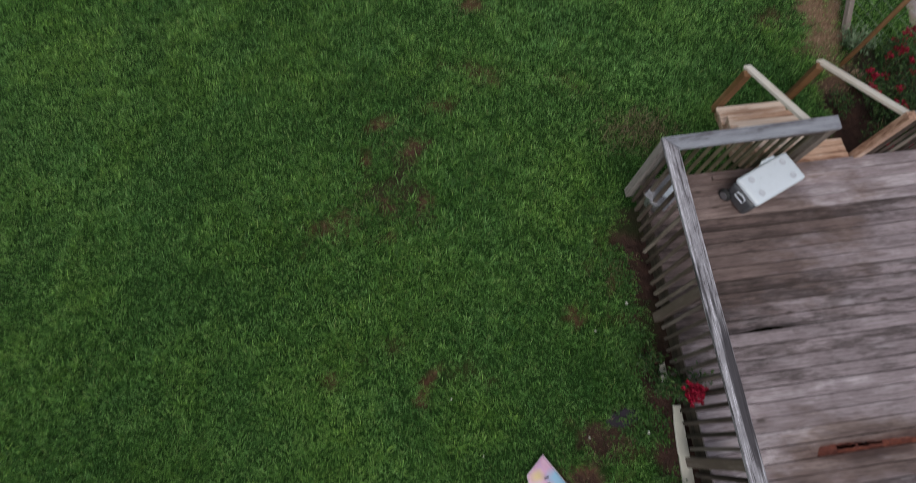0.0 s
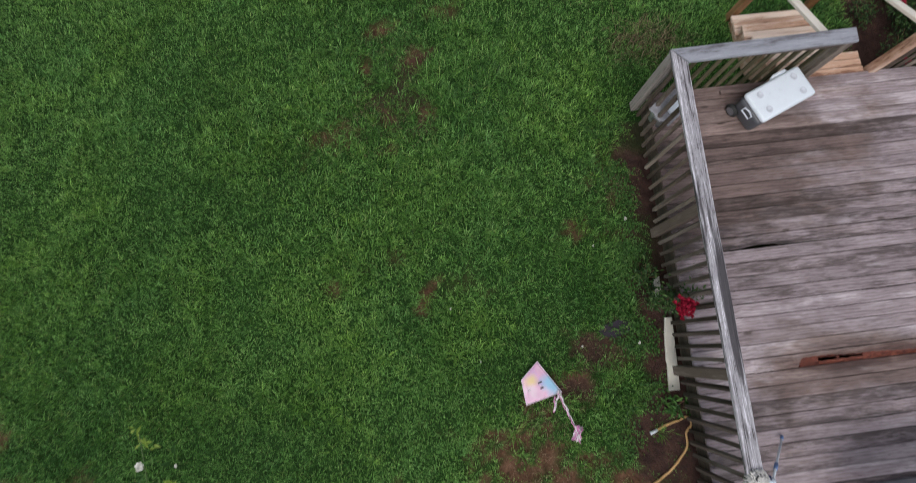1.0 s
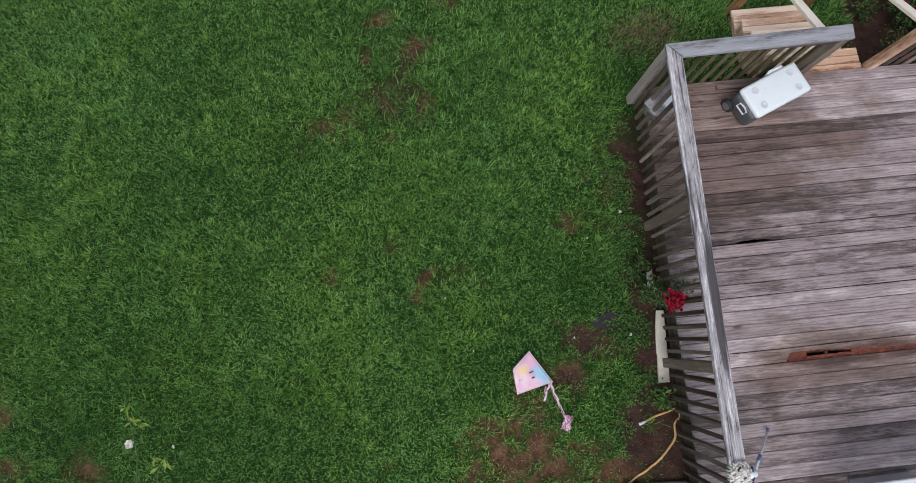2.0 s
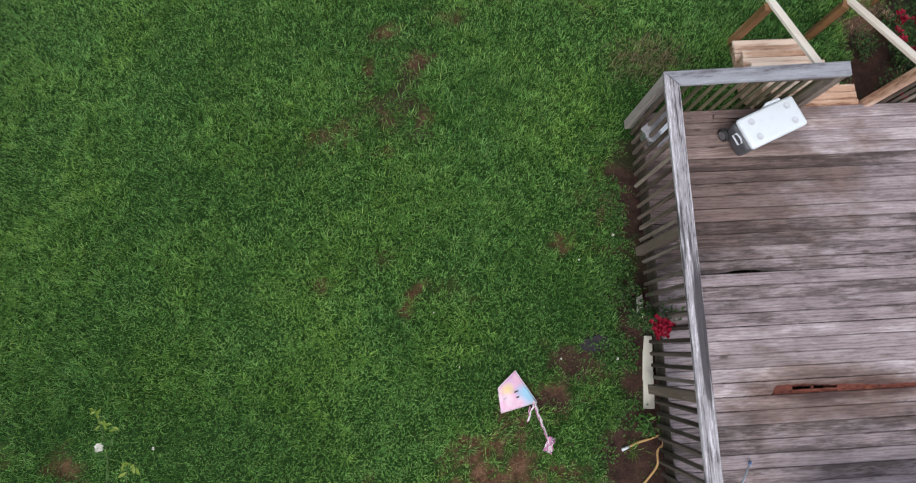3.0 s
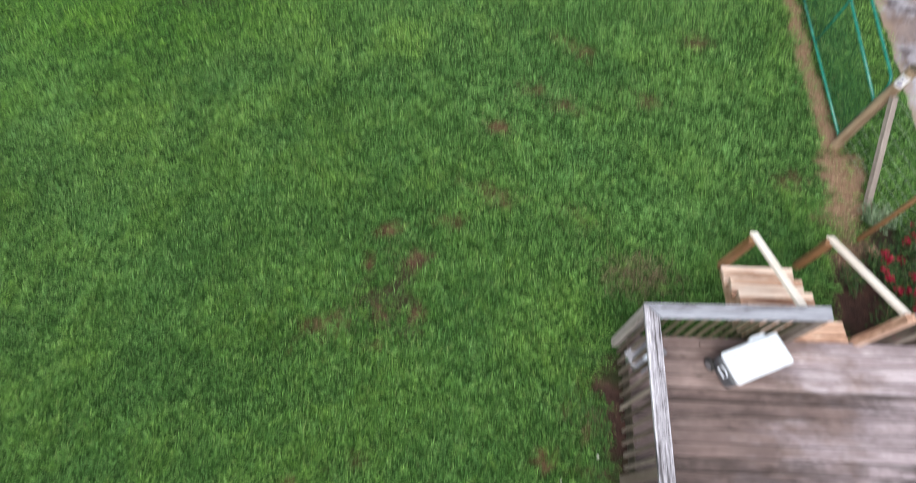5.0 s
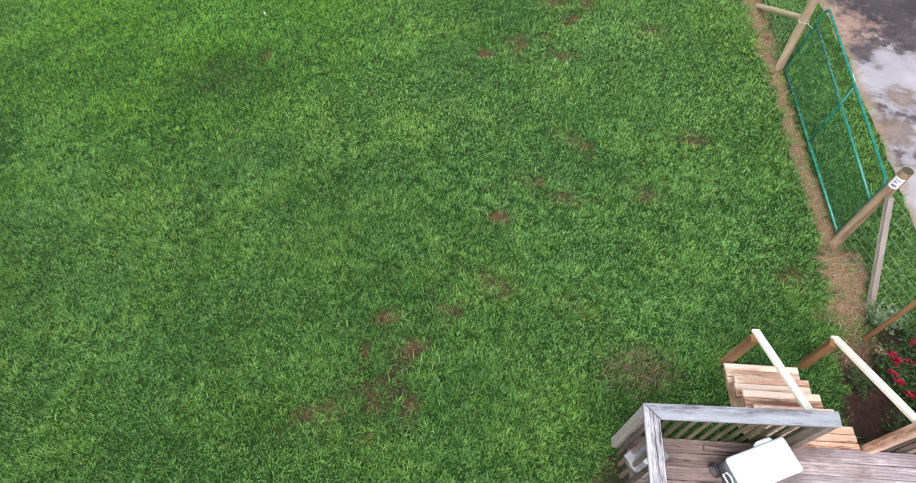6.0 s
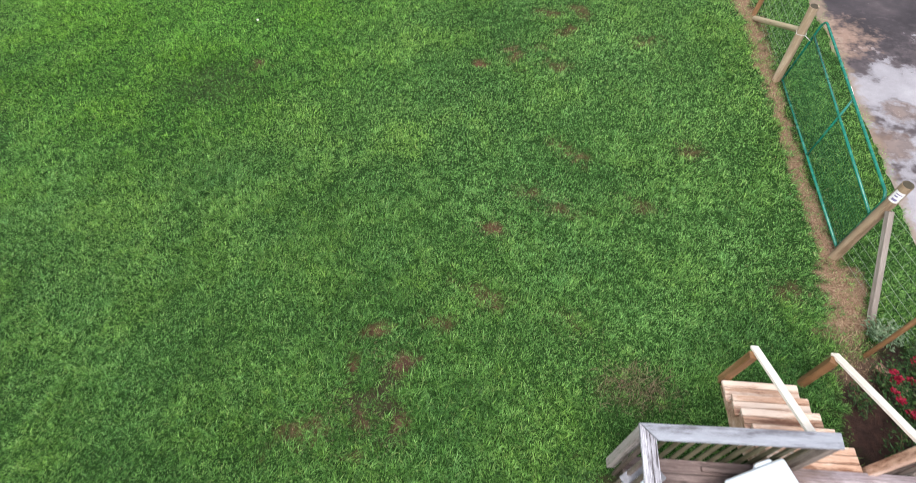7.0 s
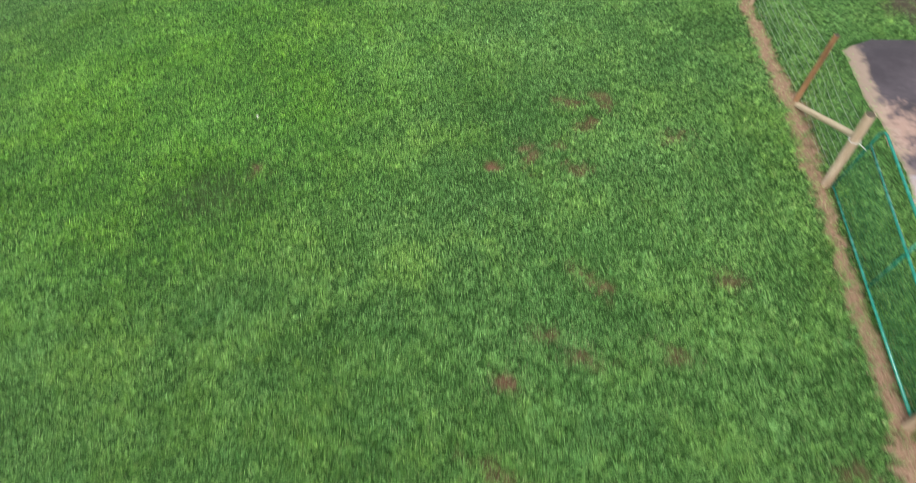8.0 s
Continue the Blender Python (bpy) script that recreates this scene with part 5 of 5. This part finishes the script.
def build_mop():
    top = DECK @ Vector((cap_edge(3.85) + 0.075, -3.85, CAP_TOP))
    m = thing("mop", Matrix.Translation(top), "white string mop upended over the rail with a blue tipped handle", "mop")
    rng = random.Random(31)
    bm = bmesh.new()
    # a thick pad of short looped strings
    for k in range(170):
        a, r = rng.uniform(0, 2 * math.pi), 0.088 * rng.uniform(0.02, 1.0) ** 0.5
        c, q = math.cos(a), math.sin(a)
        cx, cy, turn = c * r, q * r * 1.15, rng.uniform(0, 2 * math.pi)
        rise = 0.068 * (1 - (r / 0.1) ** 2.5) + 0.004
        loop = [(cx + 0.017 * math.cos(turn + g) * g / 3, cy + 0.017 * math.sin(turn + g) * g / 3, rise + 0.006 * math.sin(2 * g + k)) for g in (0.4, 1.5, 2.6, 3.7)]
        tube(bm, loop, rng.uniform(0.006, 0.0085), 5)
    for k in range(26):
        a = 2 * math.pi * k / 26
        c, q = math.cos(a), math.sin(a)
        tube(bm, [(c * 0.07, q * 0.085, 0.03), (c * 0.09, q * 0.105, 0.012), (c * 0.095, q * 0.11, 0.004 if abs(c) < 0.6 else -0.04)], 0.0085, 5)
    part("mop_head", bm, COTTON, m, "white cotton strings", True)
    part("mop_socket", tube(bmesh.new(), [(0.05, 0.0, 0.05), (0.11, 0.01, 0.03), (0.125, 0.015, -0.01)], 0.03, 10), COOLER_WHITE, m, "white socket", True)
    part("mop_band", tube(bmesh.new(), [(0.085, -0.065, 0.03), (0.088, 0.0, 0.055), (0.085, 0.065, 0.03)], 0.012, 8), NAVY, m, "navy band", True)
    bm = tube(bmesh.new(), [(-0.03, 0.02, 0.062), (-0.045, 0.045, 0.07), (-0.02, 0.07, 0.066)], 0.007, 6)
    part("mop_stitch", bm, INK, m, "dark stitch")
    foot = DECK @ Vector((0.73, -3.69, TOP + 0.012)) - top
    a = Vector((0.115, 0.012, 0.02))
    part("mop_handle", tube(bmesh.new(), [a, a.lerp(foot, 0.5), foot], 0.011, 10), COOLER_WHITE, m, "white handle", True)
    part("mop_grip", tube(bmesh.new(), [a.lerp(foot, 0.24), a.lerp(foot, 0.36)], 0.017, 10), BLUE, m, "blue collar", True)
    part("mop_tip", tube(bmesh.new(), [a.lerp(foot, 0.93), foot], 0.015, 10), BLUE, m, "blue end cap", True)


build_mop()


def build_white_table():
    # only a straight white edge is certain; tabletop, column and foot are assumed
    t = thing("table", DECK @ pose(1.72, -4.375, TOP, 0, 0, 1.0), "flat white top on the deck, assumed to be a table", "table")
    part("tabletop", box(bmesh.new(), (1.5, 0.62, 0.035), Matrix.Translation((0, 0, 0.722)), 0.012, 2), COOLER_WHITE, t, "white tabletop", True)
    part("column", tube(bmesh.new(), [(0, -0.05, 0.02), (0, -0.05, 0.706)], 0.035, 12), COOLER_HUB, t, "grey column")
    part("foot", box(bmesh.new(), (0.6, 0.42, 0.03), Matrix.Translation((0, -0.05, 0.016)), 0.01, 2), COOLER_HUB, t, "grey foot plate")


build_white_table()


# ---- things on the lawn ----
def build_kite():
    o = Vector((0.655, 0.165))
    z = float(ground_z(np.array([o.x]), np.array([o.y]))[0]) + 0.075
    k = thing("kite", pose(o.x, o.y, z, -3, 4, -17), "pastel pink and blue diamond kite lying on the grass", "kite")
    bm = bmesh.new()
    nose, tail, left, right = (-0.13, 0, 0.0), (0.33, 0, 0.0), (-0.01, 0.24, -0.012), (-0.01, -0.24, -0.012)
    n = 10
    for a, b, c in ((nose, left, tail), (nose, tail, right)):
        a, b, c = Vector(a), Vector(b), Vector(c)
        grid = {}
        for i in range(n + 1):
            for j in range(n + 1 - i):
                p = a + (b - a) * (i / n) + (c - a) * (j / n)
                p.z += 0.008 * noise.noise((p.x * 11, p.y * 11, 0.3)) * (1 if 0 < i + j < n else 0.4)
                grid[i, j] = bm.verts.new(p)
        for i in range(n):
            for j in range(n - i):
                bm.faces.new((grid[i, j], grid[i + 1, j], grid[i, j + 1]))
                if i + j < n - 1:
                    bm.faces.new((grid[i + 1, j], grid[i + 1, j + 1], grid[i, j + 1]))
    bmesh.ops.remove_doubles(bm, verts=bm.verts, dist=0.0005)
    bmesh.ops.recalc_face_normals(bm, faces=bm.faces)
    ex = bmesh.ops.extrude_face_region(bm, geom=bm.faces[:])
    for v in ex["geom"]:
        if hasattr(v, "co"):
            v.co.z -= 0.002
    bmesh.ops.recalc_face_normals(bm, faces=bm.faces)
    part("sail", bm, KITE, k, "thin sail printed in pink, yellow and blue", True)
    part("hem", tube(bmesh.new(), [nose, left, tail, right, nose], 0.005, 6), RIBBON_WHITE, k)
    part("spar", tube(bmesh.new(), [(-0.13, 0, -0.006), (0.33, 0, -0.006)], 0.004, 6), RIBBON_WHITE, k)
    part("spar", tube(bmesh.new(), [(-0.01, 0.24, -0.016), (-0.01, 0, -0.008), (-0.01, -0.24, -0.016)], 0.004, 6), RIBBON_WHITE, k)
    # small dark printed marks
    for x, y, w, h in ((0.07, 0.03, 0.05, 0.012), (0.105, -0.02, 0.035, 0.014)):
        part("printed_mark", box(bmesh.new(), (w, h, 0.002), Matrix.Translation((x, y, 0.009)) @ pose(0, 0, 0, 0, 0, 40), 0.0008), INK, k, "dark printed mark")
    rng = random.Random(8)

    def ribbon(pts, w, mat, label):
        bm = bmesh.new()
        pts = [Vector(p) for p in pts]
        rows = []
        for i, p in enumerate(pts):
            d = (pts[min(i + 1, len(pts) - 1)] - pts[max(0, i - 1)]).normalized()
            s = Vector((-d.y, d.x, 0.4 * math.sin(i * 1.3))).normalized() * w
            rows.append([bm.verts.new(p + s), bm.verts.new(p - s), bm.verts.new(p - s - Vector((0, 0, 0.0015))), bm.verts.new(p + s - Vector((0, 0, 0.0015)))])
        for a, b in zip(rows, rows[1:]):
            for q in range(4):
                bm.faces.new((a[q], a[(q + 1) % 4], b[(q + 1) % 4], b[q]))
        part("tail_ribbon", bm, mat, k, label, True)

    def wander(a, b, n, amp):
        return [Vector(a).lerp(Vector(b), i / n) + Vector((rng.uniform(-amp, amp), rng.uniform(-amp, amp), rng.uniform(-0.01, 0.012))) for i in range(n + 1)]

    inv = k.matrix_world.inverted()
    G = lambda x, y: inv @ Vector((x, y, float(ground_z(np.array([x]), np.array([y]))[0]) + 0.085))
    ribbon(wander(G(0.93, 0.08), G(0.87, -0.13), 8, 0.008), 0.011, RIBBON_WHITE, "white tail ribbon")
    ribbon(wander(G(0.88, 0.03), G(0.86, -0.14), 7, 0.01), 0.008, KITE_EDGE, "pink tail ribbon")
    ribbon(wander(G(0.94, 0.07), G(1.02, -0.17), 9, 0.008), 0.009, RIBBON_WHITE, "white tail ribbon")
    ribbon(wander(G(0.95, 0.06), G(1.06, -0.25), 9, 0.012), 0.006, RIBBON_WHITE, "white tail ribbon")
    ribbon(wander(G(0.92, 0.05), G(1.07, -0.30), 12, 0.007), 0.005, KITE_EDGE, "pink tail ribbon")
    c = Vector(G(1.09, -0.35))
    for i in range(6):
        pts = [c + Vector((0.05 * math.sin(2.3 * j + i), 0.085 * math.cos(1.7 * j + 2 * i), 0.012 * math.sin(j * 3 + i) + 0.004 * i)) for j in range(7)]
        ribbon(pts, 0.006, KITE_EDGE if i % 2 else RIBBON_WHITE, "tangled pink tail ribbon")


build_kite()


def lie(x, y, h=0.0):
    return Vector((x, y, float(ground_z(np.array([x]), np.array([y]))[0]) + h))


def build_hose():
    h = thing("garden_hose", Matrix.Translation(lie(2.2, -0.4)), "yellow orange garden hose curving over the mud", "hose")
    o = lie(2.2, -0.4)
    keys = [(1.95, -0.33), (2.05, -0.28), (2.16, -0.24), (2.28, -0.2), (2.3, -0.28), (2.24, -0.36), (2.235, -0.5), (2.15, -0.62), (2.02, -0.76), (1.88, -0.86), (1.7, -1.0), (1.4, -1.3), (0.9, -1.6)]
    pts = []
    for i in range(len(keys) - 1):
        p = [Vector((*keys[min(max(j, 0), len(keys) - 1)], 0)) for j in (i - 1, i, i + 1, i + 2)]
        for f in (0, 0.25, 0.5, 0.75):
            q = 0.5 * ((2 * p[1]) + (p[2] - p[0]) * f + (2 * p[0] - 5 * p[1] + 4 * p[2] - p[3]) * f * f + (3 * p[1] - p[0] - 3 * p[2] + p[3]) * f ** 3)
            pts.append(lie(q.x, q.y, 0.016) - o)
    part("hose_line", tube(bmesh.new(), pts, 0.0125, 8), HOSE, h, smooth=True)
    a, b = lie(1.95, -0.33, 0.02) - o, lie(1.87, -0.37, 0.02) - o
    part("nozzle", tube(bmesh.new(), [a, a.lerp(b, 0.4), b], 0.013, 10, 0.018), COOLER_CUP, h, "pale hose nozzle", True)


build_hose()

p = thing("white_plank", pose(2.16, 0.46, gz(2.2, 0.46) + 0.03, 0, 3, 2), "old white painted plank lying beside the deck", "plank")
part("plank_body", cap_board(bmesh.new(), [(-0.065, -0.39), (-0.05, -0.1), (-0.058, -0.08), (-0.045, 0.2), (-0.02, 0.39), (0.06, 0.39), (0.06, -0.39)], 0.03), WHITE_PAINT, p)
p = thing("white_plank", pose(2.09, 1.17, gz(2.11, 1.17) + 0.03, 0, 3, 4), "short old white painted plank end beside the deck", "plank")
part("plank_body", box(bmesh.new(), (0.07, 0.28, 0.03), None, 0.006, 1), WHITE_PAINT, p)


p = thing("edging_timber", pose(2.02, -1.0, gz(2.02, -1.0) + 0.02, 0, -5, 4), "pale weathered timber laid across the mud beside the deck", "timber")
timber("timber_body", (-0.36, 0, 0), (0.3, 0, 0), 0.11, 0.05, POST_GREY, p, bevel=0.008)


def slate():
    bm = bmesh.new()
    n = 14
    top = [bm.verts.new((0.17 * math.cos(2 * math.pi * k / n) * (1 + 0.6 * noise.noise((k * 0.7, 1, 0.3))), 0.09 * math.sin(2 * math.pi * k / n) * (1 + 0.6 * noise.noise((k * 0.7, 5, 0.3))), 0.012)) for k in range(n)]
    low = [bm.verts.new((v.co.x * 1.05, v.co.y * 1.05, -0.02)) for v in top]
    bm.faces.new(top)
    for k in range(n):
        bm.faces.new((low[k], low[(k + 1) % n], top[(k + 1) % n], top[k]))
    s = link("flat_stone", bm, SLATE)
    s.matrix_world = Matrix.Translation(lie(1.6, 0.74, 0.012)) @ pose(0, 0, 0, 3, -5, 10)
    tagged(s, "dark wet slate lying in the mud", "stone")


slate()


# ---- plants ----
def leaf_cloud(bm, rng, spots, size, n, spread, droop=0.5, aspect=0.45):
    """Many small bent leaves round the given spots."""
    for _ in range(n):
        c = Vector(rng.choice(spots)) + Vector((rng.gauss(0, spread), rng.gauss(0, spread), rng.gauss(0, spread * 0.7)))
        az, tip = rng.uniform(0, 2 * math.pi), rng.uniform(-droop, 0.5)
        d = Vector((math.cos(az) * math.cos(tip), math.sin(az) * math.cos(tip), math.sin(tip)))
        s = Vector((-math.sin(az), math.cos(az), rng.uniform(-0.5, 0.5))).normalized()
        L = size * rng.uniform(0.6, 1.25)
        m = c + d * L * 0.5 + Vector((0, 0, L * 0.06))
        v = [bm.verts.new(q) for q in (c, m + s * L * aspect * 0.5, c + d * L - Vector((0, 0, L * 0.15)), m - s * L * aspect * 0.5)]
        bm.faces.new(v)


def bloom(bm, rng, c, r, n=12, rise=1.2):
    for k in range(n):
        az, up = rng.uniform(0, 2 * math.pi), rng.uniform(0.0, rise)
        d = Vector((math.cos(az) * math.cos(up), math.sin(az) * math.cos(up), math.sin(up)))
        s = d.cross(Vector((0, 0, 1))).normalized()
        p = Vector(c)
        bm.faces.new([bm.verts.new(q) for q in (p, p + d * r * 0.6 + s * r * 0.4, p + d * r, p + d * r * 0.6 - s * r * 0.4)])


def shrub(name, x, y, height, radius, leaves, size, mat, label, category, seed, blooms=0, bloom_mat=None, bloom_r=0.04, bloom_label="", stems=9, group="", top_bloom=None):
    rng = random.Random(seed)
    e = thing(name, Matrix.Translation(lie(x, y)), label, category, group)
    spots, bm = [], bmesh.new()
    for k in range(stems):
        a, r = 2 * math.pi * k / stems + rng.uniform(-0.4, 0.4), radius * rng.uniform(0.3, 0.95)
        h = height * rng.uniform(0.6, 1.0)
        pts = [(r * math.cos(a) * f ** 1.3 + rng.uniform(-0.01, 0.01), r * math.sin(a) * f ** 1.3, -0.03 + (h + 0.03) * f) for f in (0, 0.3, 0.6, 0.85, 1)]
        tube(bm, pts, 0.009, 5, 0.003)
        spots += [Vector(p) for p in pts[1:]] + [Vector(pts[-1]), Vector(pts[-2])]
    part("stems", bm, BARK, e, "thin brown stems")
    bm = bmesh.new()
    leaf_cloud(bm, rng, spots, size, leaves, radius * 0.22)
    part("foliage", bm, mat, e)
    if blooms:
        tips = sorted(spots, key=lambda q: -q.z)[: max(3, len(spots) // 2)]
        for k in range(blooms):
            c = Vector(rng.choice(tips)) + Vector((rng.gauss(0, radius * 0.2), rng.gauss(0, radius * 0.2), rng.uniform(0.0, 0.06)))
            bm = bmesh.new()
            for j in range(3):
                bloom(bm, rng, c + Vector((rng.gauss(0, bloom_r * 0.5), rng.gauss(0, bloom_r * 0.5), rng.gauss(0, bloom_r * 0.3))), bloom_r, 10)
            part("bloom", bm, bloom_mat, e, bloom_label)
    if top_bloom:
        for k in range(80):
            bm = bmesh.new()
            c = Vector(top_bloom) + Vector((rng.gauss(0, 0.045), rng.gauss(0, 0.048), rng.gauss(0, 0.022)))
            bloom(bm, rng, c, 0.026, 14)
            part("bloom", bm, PETAL_CRIMSON, e, "crimson flower head")
    return e


for i, (x, y, h, r, n, b) in enumerate(((5.5, 4.95, 0.6, 0.34, 900, 10), (5.75, 4.4, 0.8, 0.4, 1000, 10), (5.3, 4.4, 0.5, 0.34, 800, 9), (5.1, 3.85, 0.45, 0.32, 330, 4), (5.55, 3.75, 0.6, 0.36, 800, 8), (5.95, 5.1, 0.65, 0.32, 700, 7), (4.85, 4.5, 0.22, 0.22, 200, 0), (5.38, 4.05, 0.55, 0.33, 600, 4), (5.15, 4.75, 0.4, 0.26, 400, 3))):
    shrub("rose_bush", x, y, h, r, int(n * 1.4), 0.043, LEAF, "dark green rose bush with scattered red blooms in the bed" if b else "low dark green leafy plant in the mulch", "rose bush", 40 + i, b, PETAL_RED, 0.045, "red rose bloom", group="rose bushes in the bed")
shrub("silver_plant", 5.27, 5.42, 0.3, 0.24, 380, 0.06, PALE_LEAF, "pale grey-green leafy plant at the brace foot", "plant", 61)
shrub("geranium", 1.98, 1.0, 0.95, 0.19, 520, 0.045, LEAF, "tall dark green plant with a crimson flower cluster beside the railing", "flowering plant", 62, top_bloom=(-0.03, -0.1, 1.1))
shrub("broadleaf_plant", 2.11, -0.1, 0.3, 0.13, 90, 0.07, WEED, "green broad-leaved plant beside the deck", "plant", 63)
shrub("broadleaf_plant", 1.95, 1.3, 0.3, 0.16, 140, 0.06, LEAF, "low dark leafy plant beside the deck", "plant", 64)

post = thing("garden_stake", Matrix.Translation(lie(5.07, 5.15)), "brown wooden stake standing in the rose bed", "stake")
ob = part("stake_shaft", tube(bmesh.new(), [(-0.1, 0, 0), (0.5, 0, 0), (1.25, 0.02, 0)], 0.03, 10), RED_WOOD, post)
ob.matrix_local = pose(0, 0, 0, 0, -90, 0)
lg = thing("log", Matrix.Translation(lie(5.28, 4.86, 0.045)), "short pinkish brown log edging the rose bed", "log")
ob = part("log_body", tube(bmesh.new(), [(-0.2, 0, 0), (0, 0.01, 0), (0.2, 0, 0.0)], 0.05, 12), NEW_WOOD, lg)
ob.matrix_local = pose(0, 0, 0, 0, 0, -51)


def build_tall_shoot():
    """A tall white-flowered shrub whose top reaches into view; it roots behind the camera's first stand."""
    root = lie(-3.1, -2.3)
    e = thing("flowering_shrub", Matrix.Translation(root), "tall thin shrub shoot with young leaves and a white flower", "shrub")
    tip = Vector((-1.77, 0.18, 3.7)) - root
    rng = random.Random(77)
    pts = [Vector((0, 0, -0.1)), tip * 0.3 + Vector((-0.1, -0.1, 0.1)), tip * 0.65 + Vector((-0.08, -0.08, 0.05)), tip * 0.88, tip]
    part("stem", tube(bmesh.new(), pts, 0.009, 7, 0.002), GREEN_STEM, e, "thin green stem", smooth=True)
    bm = bmesh.new()
    leaf_cloud(bm, rng, [tip, tip + Vector((0, 0.01, 0.02)), tip + Vector((0, -0.08, -0.1))], 0.05, 11, 0.02, 0.1, 0.38)
    part("young_leaves", bm, LIME_LEAF, e, "yellow-green young leaves")
    bm = bmesh.new()
    leaf_cloud(bm, rng, [pts[3], tip.lerp(pts[3], 0.6), pts[2], pts[2].lerp(pts[3], 0.5)], 0.06, 26, 0.05, 0.5, 0.4)
    part("foliage", bm, WEED, e)
    bm = bmesh.new()
    c = Vector((-1.85, -0.01, 3.5)) - root
    bloom(bm, rng, c, 0.026, 14, 0.5)
    bloom(bm, rng, c, 0.018, 8)
    part("bloom", bm, PETAL_WHITE, e, "white open flower")
    side = c + Vector((0.12, -0.11, -0.08))
    part("stem", tube(bmesh.new(), [pts[2], pts[2].lerp(side, 0.6) + Vector((0.03, 0, -0.05)), side], 0.005, 6, 0.002), GREEN_STEM, e, "thin green stem", smooth=True)
    bm = bmesh.new()
    leaf_cloud(bm, rng, [side, side + Vector((0.0, 0.02, 0.02))], 0.045, 8, 0.018, 0.1, 0.4)
    part("young_leaves", bm, LIME_LEAF, e, "yellow-green young leaves")


build_tall_shoot()


# ---- fallen petals and small weeds ----
def petals():
    rng = random.Random(3)
    for x, y, r in ((1.80, 1.99, 0.022), (1.41, 1.68, 0.014), (1.83, 0.585, 0.02), (-0.22, 0.99, 0.014), (-3.24, -0.66, 0.022), (1.22, 0.55, 0.014), (0.1, 0.4, 0.012), (-5.6, 11.8, 0.035)):
        bm = bmesh.new()
        for k in range(2):
            bloom(bm, rng, Vector((0, 0, 0)), r, 8)
        ob = link("fallen_flower", bm, PETAL_WHITE)
        ob.matrix_world = Matrix.Translation(lie(x, y, 0.055))
        tagged(ob, "small white fallen flower in the grass", "flower", "fallen flowers")


petals()


def build_weeds():
    """Clover and creeping weeds along the deck, and dry stalks on the trodden strips."""
    rng = np.random.RandomState(17)
    bm = bmesh.new()
    pr = random.Random(18)
    spots = []
    for _ in range(1500):
        y = pr.uniform(-0.15, 3.2)
        x = 1.80 - 0.07 * (y - 1) + pr.gauss(0, 0.17)
        if float(vnoise(x, y, 3.1)) > 0.36 and x < 2.03 - 0.07 * (y - 1):
            spots.append(lie(x, y, 0.03))
    spots += [lie(1.62 + pr.gauss(0, 0.08), -0.35 + pr.gauss(0, 0.12), 0.03) for _ in range(60)]
    leaf_cloud(bm, pr, spots, 0.03, 4600, 0.03, 0.3, 0.75)
    tagged(link("weeds", bm, WEED), "bright creeping weeds along the deck edge", "weeds", kind="stuff")
    n = 5200
    y = rng.uniform(4.7, 16.8, n)
    line = np.interp(y, [4.6, 5.4, 6.1, 6.7, 8.8, 10.8, 12.8, 14.0, 16.5, 30], [4.95, 4.95, 5.08, 5.0, 4.87, 4.83, 4.78, 4.6, 4.4, 3.2])
    x = line + rng.normal(0, 0.14, n)
    k = rng.rand(n) < np.where(y < 6.6, 1.0, 0.35)
    x, y = x[k], y[k]
    n = len(x)
    blades("dry_grass", x, y, ground_z(x, y), rng.uniform(0.05, 0.13, n), rng.uniform(0.003, 0.006, n), rng.uniform(0.9, 1.5, n), rng.uniform(0, 6.28, n), STRAW, "dry straw-coloured stalks along the fence", "dry grass")
    n = 620
    x, y = 2.26 + rng.normal(0, 0.26, n), 4.28 + rng.normal(0, 0.17, n)
    k = ~blocked(x, y)
    x, y = x[k], y[k]
    n = len(x)
    blades("dry_grass", x, y, ground_z(x, y), rng.uniform(0.08, 0.26, n), rng.uniform(0.003, 0.006, n), rng.uniform(0.6, 1.4, n), rng.uniform(0, 6.28, n), WITHERED, "brown withered grass clump near the stairs", "dry grass")
    spots = np.array([(1.38, 0.5), (1.12, 0.1), (0.6, -0.7), (1.1, -0.75), (0.75, -0.2), (-1.3, 3.5), (-0.9, 4.3), (-1.5, 3.15), (-0.7, 3.3), (0.3, 5.4), (1.75, 2.4), (0.7, 12.7), (0.95, 10.9), (0.0, 11.3), (1.3, 8.4), (0.7, 7.4), (1.2, 7.1), (2.4, 7.3), (0.2, 6.6), (1.5, 5.1), (2.6, 11.8), (3.2, 8.7), (4.35, 6.0)])
    i = rng.randint(0, len(spots), 4600)
    x, y = spots[i, 0] + rng.normal(0, 0.22, len(i)), spots[i, 1] + rng.normal(0, 0.16, len(i))
    k = ~blocked(x, y)
    x, y = x[k], y[k]
    n = len(x)
    blades("dry_grass", x, y, ground_z(x, y), rng.uniform(0.04, 0.09, n), rng.uniform(0.003, 0.005, n), rng.uniform(0.8, 1.5, n), rng.uniform(0, 6.28, n), WITHERED, "thin brown withered grass round the bare spots", "dry grass")


build_weeds()
